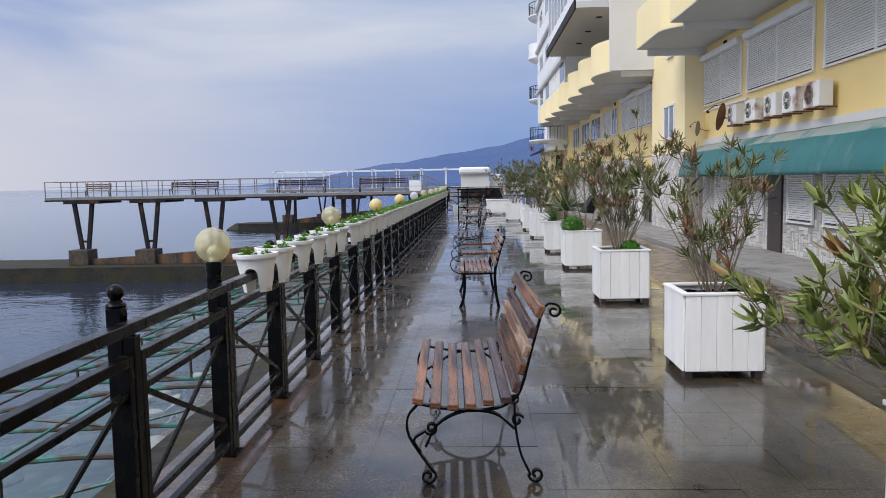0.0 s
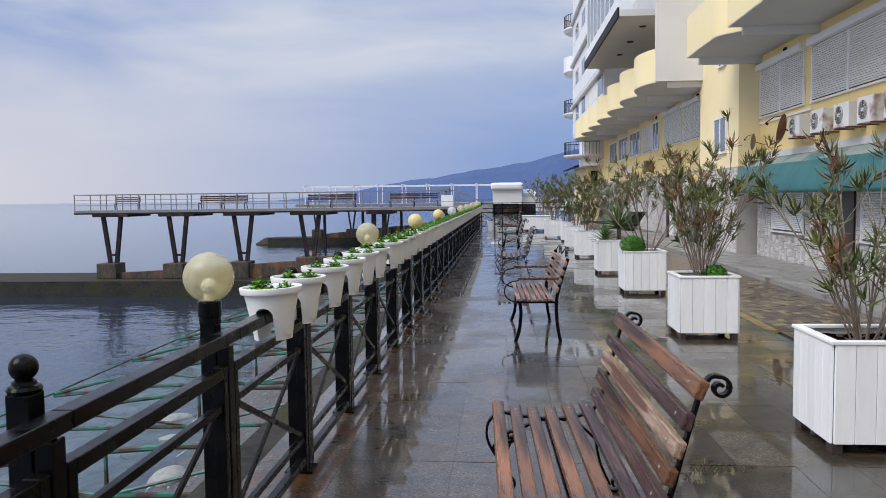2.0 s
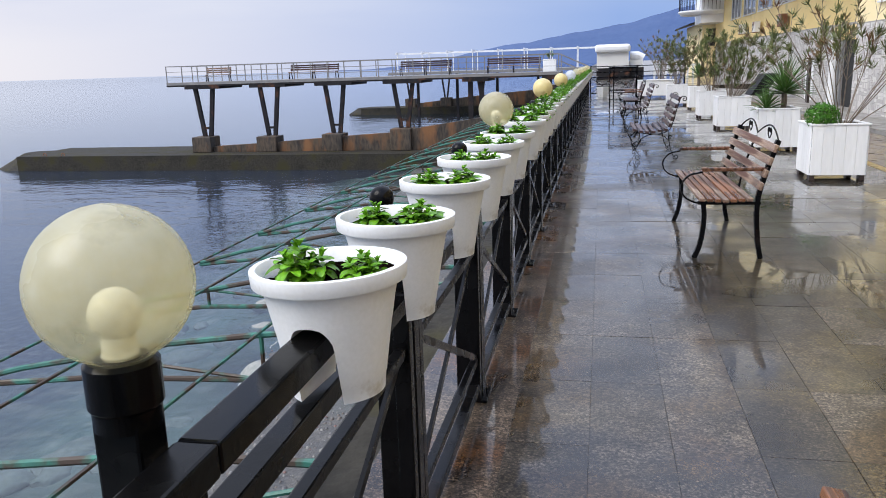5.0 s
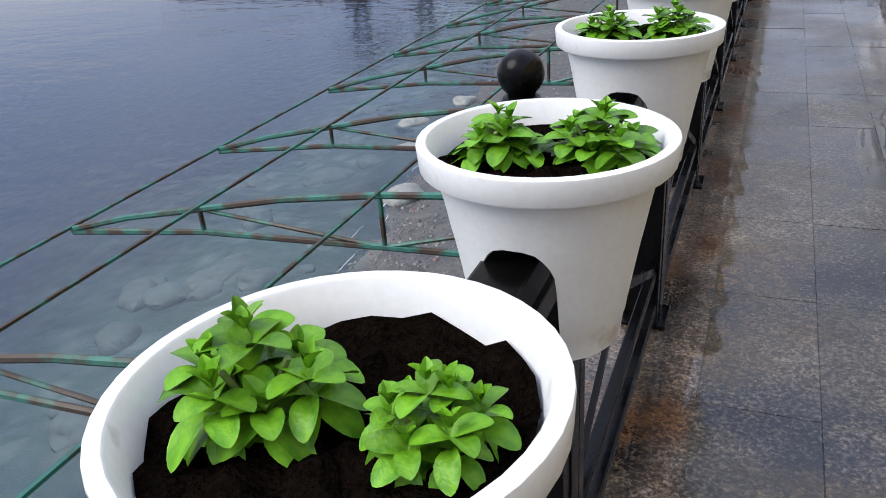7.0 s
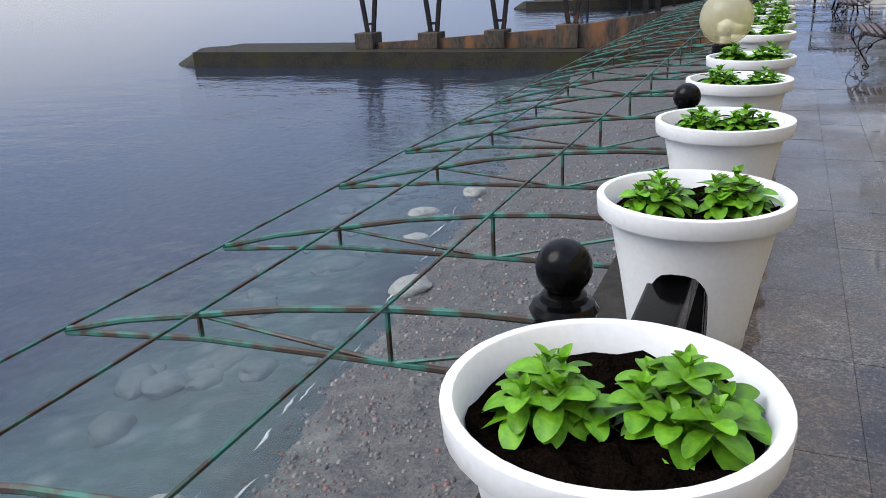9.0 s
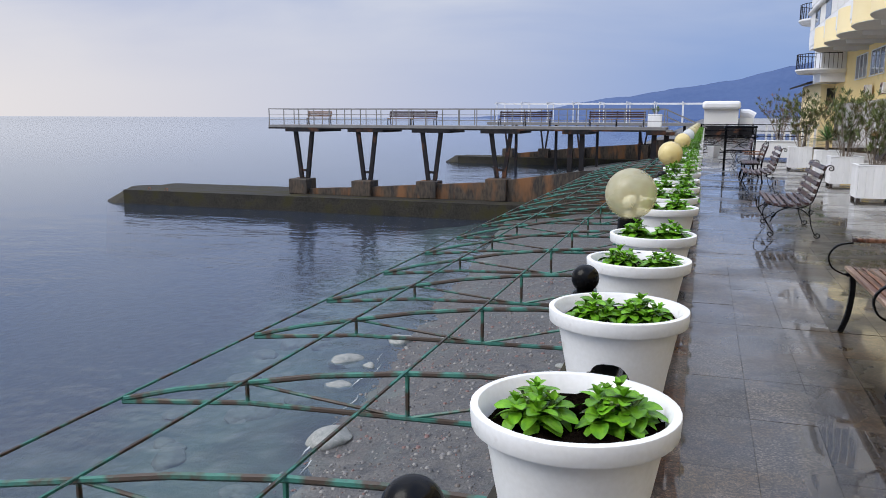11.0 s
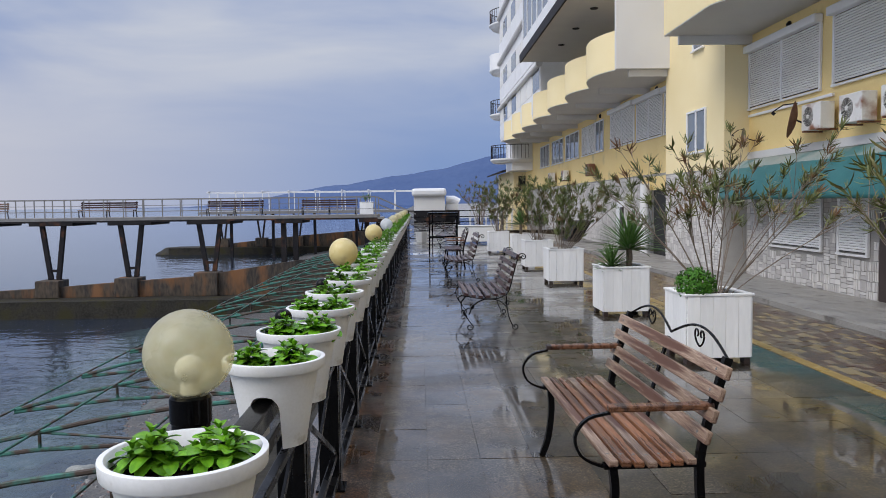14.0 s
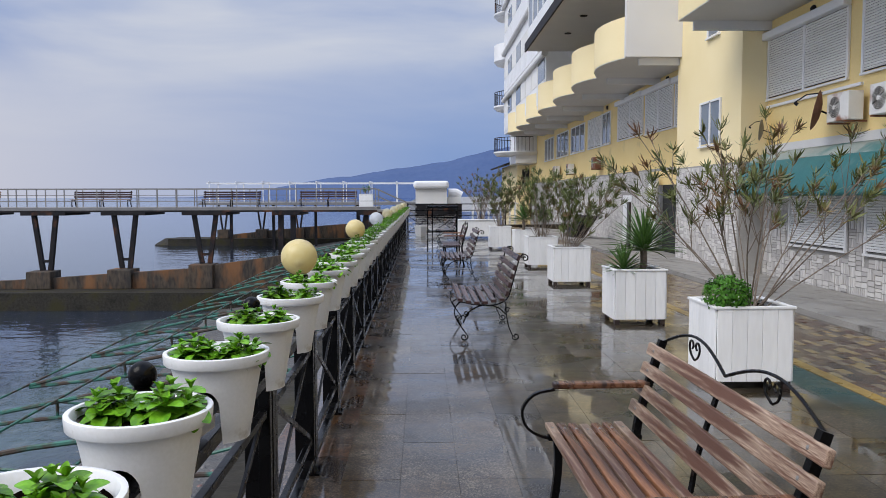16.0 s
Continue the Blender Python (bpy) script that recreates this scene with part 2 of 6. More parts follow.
M.update({
    "plank_red": mat("red_brown_wood", (0.06, 0.023, 0.010), (0.27, 0.115, 0.05), 0.2, 0.45, scale=4, grain=34, stretch=(8, 0.35, 8), bump=0.45, rand=0.35, c3=(0.035, 0.017, 0.012), c3_at=0.56, c3_scale=2.2, span=0.12),
    "plank_worn": mat("worn_pale_wood", (0.11, 0.05, 0.028), (0.44, 0.33, 0.24), 0.3, 0.55, scale=4, grain=36, stretch=(8, 0.4, 8), bump=0.5, rand=0.25, c3=(0.10, 0.045, 0.027), c3_at=0.52, c3_scale=3, span=0.11),
    "plank_purple": mat("purple_brown_wood", (0.022, 0.011, 0.010), (0.075, 0.037, 0.032), 0.22, 0.45, scale=5, grain=40, stretch=(8, 0.4, 8), bump=0.4, rand=0.25, c3=(0.20, 0.135, 0.10), c3_at=0.66, c3_scale=4),
    "leaf": mat("leaf_green", (0.065, 0.20, 0.007), (0.19, 0.41, 0.018), 0.4, 0.55, scale=20, grain=90, bump=0.5, rand=0.35, spec=0.28),
    "olive_leaf": mat("oleander_leaf", (0.055, 0.08, 0.018), (0.17, 0.18, 0.05), 0.4, 0.6, scale=2.5, grain=14, bump=0.1, c3=(0.18, 0.088, 0.038), c3_at=0.535, c3_scale=3.0),
    "green_leaf": mat("oleander_green_leaf", (0.10, 0.15, 0.028), (0.22, 0.25, 0.06), 0.35, 0.55, scale=2.5, grain=14, bump=0.1, c3=(0.26, 0.12, 0.05), c3_at=0.58, c3_scale=4.0),
    "bush_leaf": mat("bush_leaf", (0.075, 0.105, 0.022), (0.15, 0.17, 0.045), 0.4, 0.6, scale=2.5, grain=14, bump=0.1, c3=(0.17, 0.09, 0.04), c3_at=0.58, c3_scale=3.0),
    "boulder": mat("wet_boulder", (0.15, 0.16, 0.145), (0.32, 0.32, 0.29), 0.5, 0.8, scale=5, grain=30, bump=0.5),
    "yucca_leaf": mat("yucca_leaf", (0.05, 0.12, 0.025), (0.11, 0.20, 0.05), 0.4, scale=5, grain=30, bump=0.1),
    "bark": mat("pale_bark", (0.15, 0.115, 0.085), (0.26, 0.21, 0.165), 0.8, scale=12, grain=60, bump=0.5),
    "shutter": mat("shutter_slats", (0.70, 0.69, 0.66), (0.75, 0.74, 0.71), 0.5, scale=1, grain=30, bump=0.05),
    "white_frame": mat("white_frame", (0.80, 0.80, 0.80), (0.74, 0.74, 0.74), 0.35, scale=2, grain=40, bump=0.03),
    "glass": mat("window_glass", (0.10, 0.13, 0.17), (0.16, 0.19, 0.23), 0.04, scale=0.4, grain=3, bump=0.0, spec=0.8),
    "ac_white": mat("aircon_casing", (0.80, 0.79, 0.76), (0.72, 0.71, 0.68), 0.45, scale=3, grain=40, c3=(0.28, 0.12, 0.065), c3_at=0.56, c3_scale=1.6, place=True),
    "rust": mat("rust", (0.16, 0.065, 0.035), (0.26, 0.12, 0.07), 0.8, scale=6, grain=50, bump=0.4),
    "dark_door": mat("dark_door", (0.035, 0.022, 0.02), (0.05, 0.035, 0.03), 0.4, scale=3, grain=40),
    "green_pipe": mat("green_rusty_pipe", (0.018, 0.11, 0.082), (0.035, 0.16, 0.12), 0.45, 0.6, scale=3, grain=30, bump=0.4, c3=(0.045, 0.028, 0.017), c3_at=0.475, c3_scale=5.5),
    "pier_steel": mat("dark_pier_steel", (0.012, 0.012, 0.015), (0.025, 0.022, 0.022), 0.6, scale=2, grain=20, spec=0.15, c3=(0.10, 0.045, 0.025), c3_at=0.62, c3_scale=1.2),
    "grey_rail": mat("grey_pier_rail", (0.17, 0.165, 0.16), (0.23, 0.22, 0.21), 0.5, scale=2, grain=20),
    "mole": mat("stained_breakwater", (0.018, 0.014, 0.010), (0.085, 0.062, 0.042), 0.55, 0.85, scale=1.1, grain=7, bump=0.6, depth=0.03, stretch=(1, 1, 0.3), c3=(0.19, 0.085, 0.03), c3_at=0.56, c3_scale=0.9, place=True, span=0.10),
    "mole_foot": mat("wet_algae_concrete", (0.016, 0.0145, 0.011), (0.050, 0.045, 0.035), 0.75, 0.9, spec=0.2, scale=0.9, grain=10, bump=0.6, depth=0.03, c3=(0.04, 0.036, 0.016), c3_at=0.55, c3_scale=0.9),
    "fan_dark": mat("dusty_fan_hollow", (0.075, 0.07, 0.062), (0.12, 0.11, 0.095), 0.7),
    "hole": mat("dark_hollow", (0.012, 0.012, 0.012), (0.02, 0.02, 0.02), 0.8),
    "bulb": mat("white_bulb", (0.85, 0.84, 0.78), (0.80, 0.79, 0.74), 0.35),
    "stalk": mat("leaf_stalk", (0.10, 0.16, 0.04), (0.14, 0.20, 0.06), 0.6),
    "foam": mat("wash_foam", (0.26, 0.29, 0.28), (0.52, 0.54, 0.54), 0.7, scale=9, grain=40),
})


def globe_material(name, c1, c2, c3, tint, solid):
    """Thin tinted plastic: part of the light goes straight through, the rest meets the stained shell."""
    m = mat(name, c1, c2, 0.18, 0.32, scale=6, grain=30, bump=0.02, c3=c3, c3_at=0.60, c3_scale=9)
    n, l = m.node_tree.nodes, m.node_tree.links
    b = n["Principled BSDF"]
    tr = n.new("ShaderNodeBsdfTransparent")
    tr.inputs[0].default_value = (*tint, 1)
    mx = n.new("ShaderNodeMixShader")
    mx.inputs[0].default_value = solid
    l.new(tr.outputs[0], mx.inputs[1])
    l.new(b.outputs[0], mx.inputs[2])
    l.new(mx.outputs[0], n["Material Output"].inputs[0])
    return m


def sea_material():
    m = bpy.data.materials.new("clear_sea_water")
    m.use_nodes = True
    n, l = m.node_tree.nodes, m.node_tree.links
    n.clear()
    t = n.new("ShaderNodeTexCoord")
    h = []
    for sx, sy, sc, de in ((0.5, 1.0, 0.35, 2), (0.7, 1.0, 1.6, 3), (1, 1, 6.0, 2)):
        mp_ = n.new("ShaderNodeMapping")
        mp_.inputs["Scale"].default_value = (sx, sy, 1)
        mp_.inputs["Rotation"].default_value = (0, 0, 0.35)
        l.new(t.outputs["Object"], mp_.inputs[0])
        nz = n.new("ShaderNodeTexNoise")
        nz.inputs["Scale"].default_value, nz.inputs["Detail"].default_value = sc, de
        l.new(mp_.outputs[0], nz.inputs["Vector"])
        h.append(nz)
    where = n.new("ShaderNodeSeparateXYZ")
    l.new(t.outputs["Object"], where.inputs[0])
    open_sea = n.new("ShaderNodeMapRange")
    for k, v in (("From Min", -14.0), ("From Max", -70.0), ("To Min", 1.0), ("To Max", 0.04)):
        open_sea.inputs[k].default_value = v
    l.new(where.outputs[0], open_sea.inputs["Value"])
    last = None
    for nz, st, di in zip(h, (0.45, 0.45, 0.3), (0.25, 0.10, 0.02)):
        bp = n.new("ShaderNodeBump")
        bp.inputs["Strength"].default_value, bp.inputs["Distance"].default_value = st, di
        # ripples flatten out on the open water
        calm = n.new("ShaderNodeMath")
        calm.operation = "MULTIPLY"
        l.new(nz.outputs["Fac"], calm.inputs[0])
        l.new(open_sea.outputs[0], calm.inputs[1])
        l.new(calm.outputs[0], bp.inputs["Height"])
        if last:
            l.new(last.outputs[0], bp.inputs["Normal"])
        last = bp
    gl = n.new("ShaderNodeBsdfGlossy")
    gl.inputs["Roughness"].default_value = 0.06
    gl.inputs["Color"].default_value = (0.80, 0.87, 0.97, 1)
    l.new(last.outputs[0], gl.inputs["Normal"])
    tr = n.new("ShaderNodeBsdfTransparent")
    tr.inputs[0].default_value = (0.80, 0.895, 0.86, 1)
    body = n.new("ShaderNodeBsdfDiffuse")
    body.inputs[0].default_value = (0.11, 0.135, 0.20, 1)
    deep = n.new("ShaderNodeMixShader")
    turbid = n.new("ShaderNodeMapRange")
    for k, v in (("From Min", -3.0), ("From Max", -12.0), ("To Min", 0.0), ("To Max", 0.2)):
        turbid.inputs[k].default_value = v
    l.new(where.outputs[0], turbid.inputs["Value"])
    l.new(turbid.outputs[0], deep.inputs[0])
    l.new(tr.outputs[0], deep.inputs[1])
    l.new(body.outputs[0], deep.inputs[2])
    fr = n.new("ShaderNodeFresnel")
    fr.inputs["IOR"].default_value = 1.48
    mx = n.new("ShaderNodeMixShader")
    l.new(fr.outputs[0], mx.inputs[0])
    l.new(deep.outputs[0], mx.inputs[1])
    l.new(gl.outputs[0], mx.inputs[2])
    o = n.new("ShaderNodeOutputMaterial")
    l.new(mx.outputs[0], o.inputs[0])
    return m


def beach_material():
    """Grey pebbles near the wall, pale green stones under the shallows, dark weed farther out."""
    m = mat("pebble_beach", (0.030, 0.029, 0.028), (0.120, 0.114, 0.105), 0.45, 0.8, scale=3.5, grain=17, bump=0.9, depth=0.03, c3=(0.07, 0.075, 0.07), c3_at=0.60, c3_scale=0.9)
    n, l = m.node_tree.nodes, m.node_tree.links
    b = n["Principled BSDF"]
    old = b.inputs["Base Color"].links[0].from_socket
    t = n.new("ShaderNodeTexCoord")
    sp = n.new("ShaderNodeSeparateXYZ")
    l.new(t.outputs["Object"], sp.inputs[0])
    nz = n.new("ShaderNodeTexNoise")
    nz.inputs["Scale"].default_value, nz.inputs["Detail"].default_value = 0.5, 5
    l.new(t.outputs["Object"], nz.inputs["Vector"])
    ad = n.new("ShaderNodeMath")
    ad.operation = "MULTIPLY_ADD"
    ad.inputs[1].default_value = 1.1
    l.new(nz.outputs["Fac"], ad.inputs[0])
    l.new(sp.outputs["Z"], ad.inputs[2])
    r = n.new("ShaderNodeMapRange")
    for k, v in (("From Min", -4.55), ("From Max", -4.0), ("To Min", 0.0), ("To Max", 1.0)):
        r.inputs[k].default_value = v
    l.new(ad.outputs[0], r.inputs["Value"])
    r2 = n.new("ShaderNodeMapRange")
    for k, v in (("From Min", -5.2), ("From Max", -4.45), ("To Min", 0.0), ("To Max", 1.0)):
        r2.inputs[k].default_value = v
    l.new(ad.outputs[0], r2.inputs["Value"])
    vz = n.new("ShaderNodeTexVoronoi")
    vz.inputs["Scale"].default_value = 1.3
    l.new(t.outputs["Object"], vz.inputs["Vector"])
    vr = n.new("ShaderNodeValToRGB")
    vr.color_ramp.elements[0].position, vr.color_ramp.elements[0].color = 0.10, (0.36, 0.375, 0.33, 1)
    vr.color_ramp.elements[1].position, vr.color_ramp.elements[1].color = 0.42, (0.15, 0.205, 0.18, 1)
    l.new(vz.outputs["Distance"], vr.inputs[0])
    deep = n.new("ShaderNodeMix")
    deep.data_type = "RGBA"
    deep.inputs["A"].default_value = (0.045, 0.046, 0.06, 1)
    l.new(r2.outputs[0], deep.inputs["Factor"])
    l.new(vr.outputs[0], deep.inputs["B"])
    mx = n.new("ShaderNodeMix")
    mx.data_type = "RGBA"
    l.new(r.outputs[0], mx.inputs["Factor"])
    l.new(deep.outputs["Result"], mx.inputs["A"])
    l.new(old, mx.inputs["B"])
    l.new(mx.outputs["Result"], b.inputs["Base Color"])
    return m


def island_material(name, colours, rough=0.4):
    """Many small pieces in one mesh, each of one of a few colours."""
    m = mat(name, colours[0], colours[1], rough, scale=4, grain=60, bump=0.3)
    n, l = m.node_tree.nodes, m.node_tree.links
    b = n["Principled BSDF"]
    old = b.inputs["Base Color"].links[0].from_socket
    g = n.new("ShaderNodeNewGeometry")
    oi = n.new("ShaderNodeObjectInfo")
    s = n.new("ShaderNodeMath")
    s.operation = "ADD"
    l.new(g.outputs["Random Per Island"], s.inputs[0])
    l.new(oi.outputs["Random"], s.inputs[1])
    fr = n.new("ShaderNodeMath")
    fr.operation = "FRACT"
    l.new(s.outputs[0], fr.inputs[0])
    rp = n.new("ShaderNodeValToRGB")
    rp.color_ramp.interpolation = "CONSTANT"
    rp.color_ramp.elements[0].color = (*colours[0], 1)
    rp.color_ramp.elements[1].position, rp.color_ramp.elements[1].color = 1.0 / len(colours), (*colours[1], 1)
    for i, c in enumerate(colours[2:]):
        e = rp.color_ramp.elements.new((i + 2) / len(colours))
        e.color = (*c, 1)
    l.new(fr.outputs[0], rp.inputs[0])
    mx = n.new("ShaderNodeMix")
    mx.data_type = "RGBA"
    mx.inputs["Factor"].default_value = 0.25
    l.new(rp.outputs[0], mx.inputs["A"])
    l.new(old, mx.inputs["B"])
    l.new(mx.outputs["Result"], b.inputs["Base Color"])
    return m


def water_film(m):
    """A thin film of rain water, deeper in puddles."""
    n, l = m.node_tree.nodes, m.node_tree.links
    b = n["Principled BSDF"]
    pos = n.new("ShaderNodeNewGeometry")
    nz = n.new("ShaderNodeTexNoise")
    nz.inputs["Scale"].default_value, nz.inputs["Detail"].default_value = 0.9, 5
    l.new(pos.outputs["Position"], nz.inputs["Vector"])
    for sock, lo, hi, a, z in (("Coat Weight", 0.40, 0.52, 0.55, 1.0), ("Coat Roughness", 0.40, 0.56, 0.16, 0.012)):
        r = n.new("ShaderNodeMapRange")
        for k, v in (("From Min", lo), ("From Max", hi), ("To Min", a), ("To Max", z)):
            r.inputs[k].default_value = v
        l.new(nz.outputs["Fac"], r.inputs["Value"])
        l.new(r.outputs[0], b.inputs[sock])
    b.inputs["Coat IOR"].default_value = 1.4
    b.inputs["Specular IOR Level"].default_value = 0.2
    fine = n.new("ShaderNodeTexNoise")
    fine.inputs["Scale"].default_value = 3.0
    l.new(pos.outputs["Position"], fine.inputs["Vector"])
    bp = n.new("ShaderNodeBump")
    bp.inputs["Strength"].default_value, bp.inputs["Distance"].default_value = 0.03, 0.02
    l.new(fine.outputs["Fac"], bp.inputs["Height"])
    l.new(bp.outputs[0], b.inputs["Coat Normal"])


water_film(M["granite"])
water_film(M["granite_edge"])
water_film(M["granite_brown"])
M["globe"] = globe_material("yellowed_globe", (0.70, 0.64, 0.40), (0.80, 0.76, 0.56), (0.50, 0.46, 0.30), (0.95, 0.92, 0.76), 0.40)
M["globe_amber"] = globe_material("amber_globe", (0.76, 0.62, 0.27), (0.80, 0.68, 0.34), (0.62, 0.50, 0.24), (0.95, 0.86, 0.58), 0.72)
M["globe_clear"] = globe_material("whitish_globe", (0.76, 0.79, 0.82), (0.80, 0.82, 0.84), (0.60, 0.62, 0.62), (0.95, 0.97, 0.98), 0.5)
M["sea"], M["beach"] = sea_material(), beach_material()
M["sett"] = island_material("paving_sett", [(0.085, 0.045, 0.035), (0.14, 0.105, 0.07), (0.29, 0.225, 0.11), (0.06, 0.045, 0.04), (0.21, 0.17, 0.115), (0.10, 0.065, 0.048)], 0.25)
M["cladding"] = island_material("cladding_stone", [(0.50, 0.48, 0.46), (0.60, 0.58, 0.56), (0.42, 0.40, 0.39), (0.66, 0.64, 0.61)], 0.75)


def part(name, bm, material, parent=None, label="", smooth=False, at=None):
    me = bpy.data.meshes.new(name)
    bmesh.ops.recalc_face_normals(bm, faces=bm.faces)
    if smooth:
        for e in bm.edges:
            e.smooth = len(e.link_faces) != 2 or e.calc_face_angle() < radians(38)
        for f in bm.faces:
            f.smooth = True
    bm.to_mesh(me)
    bm.free()
    me.materials.append(M[material])
    ob = new(name, me)
    if at is not None:
        ob.matrix_basis = at
    if parent:
        ob.parent = parent
    if label:
        ob["label"] = label
    return ob


def share(name, me, parent, m):
    """One more piece on a mesh that is there already."""
    ob = new(name, me)
    ob.parent = parent
    ob.matrix_basis = m
    return ob


def thing(name, label, category, group="", kind="", at=None):
    ob = new(name)
    ob.empty_display_size = 0.1
    tagged(ob, label, category, group, kind)
    if at is not None:
        ob.matrix_basis = at
    return ob


def box(bm, x0, x1, y0, y1, z0, z1, bevel=0.0):
    r = bmesh.ops.create_cube(bm, size=1, matrix=Matrix.Translation(((x0 + x1) / 2, (y0 + y1) / 2, (z0 + z1) / 2)) @ Matrix.Diagonal((x1 - x0, y1 - y0, z1 - z0, 1)))
    if bevel:
        es = list({e for v in r["verts"] for e in v.link_edges})
        bmesh.ops.bevel(bm, geom=es, offset=bevel, segments=2, affect="EDGES", profile=0.5)
    return bm


def boxed(x0, x1, y0, y1, z0, z1, bevel=0.0):
    return box(bmesh.new(), x0, x1, y0, y1, z0, z1, bevel)


def bar(bm, p, q, w, h, up=(0, 0, 1)):
    """A straight bar of section w x h from p to q."""
    p, q = Vector(p), Vector(q)
    d = (q - p).normalized()
    s = d.cross(Vector(up))
    s = s.normalized() if s.length > 1e-4 else Vector((1, 0, 0))
    u = s.cross(d)
    vs = [bm.verts.new(c + s * a * w / 2 + u * b * h / 2) for c in (p, q) for a, b in ((-1, -1), (1, -1), (1, 1), (-1, 1))]
    for f in ((0, 1, 2, 3), (7, 6, 5, 4), (0, 4, 5, 1), (1, 5, 6, 2), (2, 6, 7, 3), (3, 7, 4, 0)):
        bm.faces.new([vs[i] for i in f])
    return bm


def sweep(bm, pts, w, h=None, n=6, flat=False, side=(0, 1, 0), taper=0.0):
    """A round rod (radius w) or a flat strap (w wide along side, h thick) along pts."""
    pts = [Vector(p) for p in pts]
    rings, w0 = [], w
    s0 = Vector(side).normalized()
    for i, p in enumerate(pts):
        w = w0 * (1 - taper * i / max(1, len(pts) - 1))
        d = (pts[min(i + 1, len(pts) - 1)] - pts[max(i - 1, 0)]).normalized()
        s = s0 if flat else (d.cross(Vector((0.31, 0.17, 0.93))).normalized())
        u = s.cross(d).normalized()
        if flat:
            ring = [p + s * a * w / 2 + u * b * h / 2 for a, b in ((-1, -1), (1, -1), (1, 1), (-1, 1))]
        else:
            ring = [p + s * w * math.cos(k * 2 * math.pi / n) + u * w * math.sin(k * 2 * math.pi / n) for k in range(n)]
        rings.append([bm.verts.new(v) for v in ring])
    m = len(rings[0])
    for a, b in zip(rings, rings[1:]):
        for k in range(m):
            bm.faces.new((a[k], a[(k + 1) % m], b[(k + 1) % m], b[k]))
    bm.faces.new(rings[0][::-1])
    bm.faces.new(rings[-1])
    return bm


def lathe(bm, profile, n=24, cx=0.0, cy=0.0):
    """Turn (radius, z) points round the upright axis."""
    rings = []
    for r, z in profile:
        rings.append([bm.verts.new((cx + r * math.cos(2 * math.pi * k / n), cy + r * math.sin(2 * math.pi * k / n), z)) for k in range(n)] if r > 1e-5 else [bm.verts.new((cx, cy, z))])
    for a, b in zip(rings, rings[1:]):
        for k in range(n):
            q = (a[k % len(a)], a[(k + 1) % len(a)], b[(k + 1) % len(b)], b[k % len(b)])
            q = tuple(dict.fromkeys(q))
            if len(q) > 2:
                bm.faces.new(q)
    return bm


def ball(bm, c, r, n=20, m=12):
    return lathe(bm, [(r * math.sin(math.pi * i / m) if 0 < i < m else 0.0, c[2] - r * math.cos(math.pi * i / m)) for i in range(m + 1)], n, c[0], c[1])


# ---- setting: water, land, hills ----
SEA = -4.6
END = 52.0                                        # far end of the promenade
FX = 9.16                                         # front of the house


def ground_z(x):
    """The promenade is level; the lane beside the house falls gently towards it."""
    return 0.0 if x < 3.9 else -0.08 * (x - 3.9)


def grid_mesh(name, xs, ys, height, material, kind="structure", label="", category="", smooth=True):
    me = bpy.data.meshes.new(name)
    vs = [(x, y, height(x, y)) for y in ys for x in xs]
    n = len(xs)
    fs = [(j * n + i, j * n + i + 1, (j + 1) * n + i + 1, (j + 1) * n + i) for j in range(len(ys) - 1) for i in range(n - 1)]
    me.from_pydata(vs, [], fs)
    me.materials.append(M[material])
    if smooth:
        for p in me.polygons:
            p.use_smooth = True
    return tagged(new(name, me), label, category, "", kind)


def setting(name, bm, material, label, category, **more):
    return tagged(part(name, bm, material, **more), label, category, kind="structure")


def boxes_mesh(name, boxes):
    """One mesh of many upright boxes (x0, x1, y0, y1, z0, z1) without their undersides."""
    vs, fs = [], []
    for x0, x1, y0, y1, z0, z1 in boxes:
        b = len(vs)
        vs += [(x0, y0, z0), (x1, y0, z0), (x1, y1, z0), (x0, y1, z0), (x0, y0, z1), (x1, y0, z1), (x1, y1, z1), (x0, y1, z1)]
        fs += [(b + 4, b + 5, b + 6, b + 7), (b, b + 1, b + 5, b + 4), (b + 1, b + 2, b + 6, b + 5), (b + 2, b + 3, b + 7, b + 6), (b + 3, b, b + 4, b + 7), (b, b + 3, b + 2, b + 1)]
    me = bpy.data.meshes.new(name)
    me.from_pydata(vs, [], fs)
    return me


def shore_x(y):
    return -5.45 - 0.135 * min(60.0, max(0.0, y - 12)) - 0.05 * max(-30.0, min(0.0, y - 12))


def beach_z(x, y):
    d = x - shore_x(y)
    z = SEA + (0.14 * d if d > 0 else 0.15 * d)
    z += 0.06 * noise.noise((x * 0.7, y * 0.45, 0.0)) + 0.03 * noise.noise((x * 2.2, y * 2.2, 1.0))
    if d < -1:
        z += 0.10 * max(0.0, noise.noise((x * 1.1, y * 1.1, 5.0)))
    return max(z, -8.5)


grid_mesh("sea", [-4200, -900, -200, -60, -30, -15, -0.6], [-3000, -300, -30, 0, 30, 80, 300, 900, 4600], lambda x, y: SEA, "sea", label="calm grey-blue sea, clear and green in the shallows", category="sea")
xs = [-4200, -300, -90] + list(np.linspace(-60, -12, 60)) + list(np.linspace(-11.7, -0.5, 75))
ys = [-3000, -200, -40] + list(np.linspace(-10, 30, 170)) + list(np.linspace(31, 90, 50)) + [200, 4600]
grid_mesh("ground", xs, ys, beach_z, "beach", label="grey pebble beach running under shallow water", category="beach")
setting("land", boxed(4.0, 2600, -2600, 3600, -1.2, -0.75), "concrete", "ground round the house", "ground")


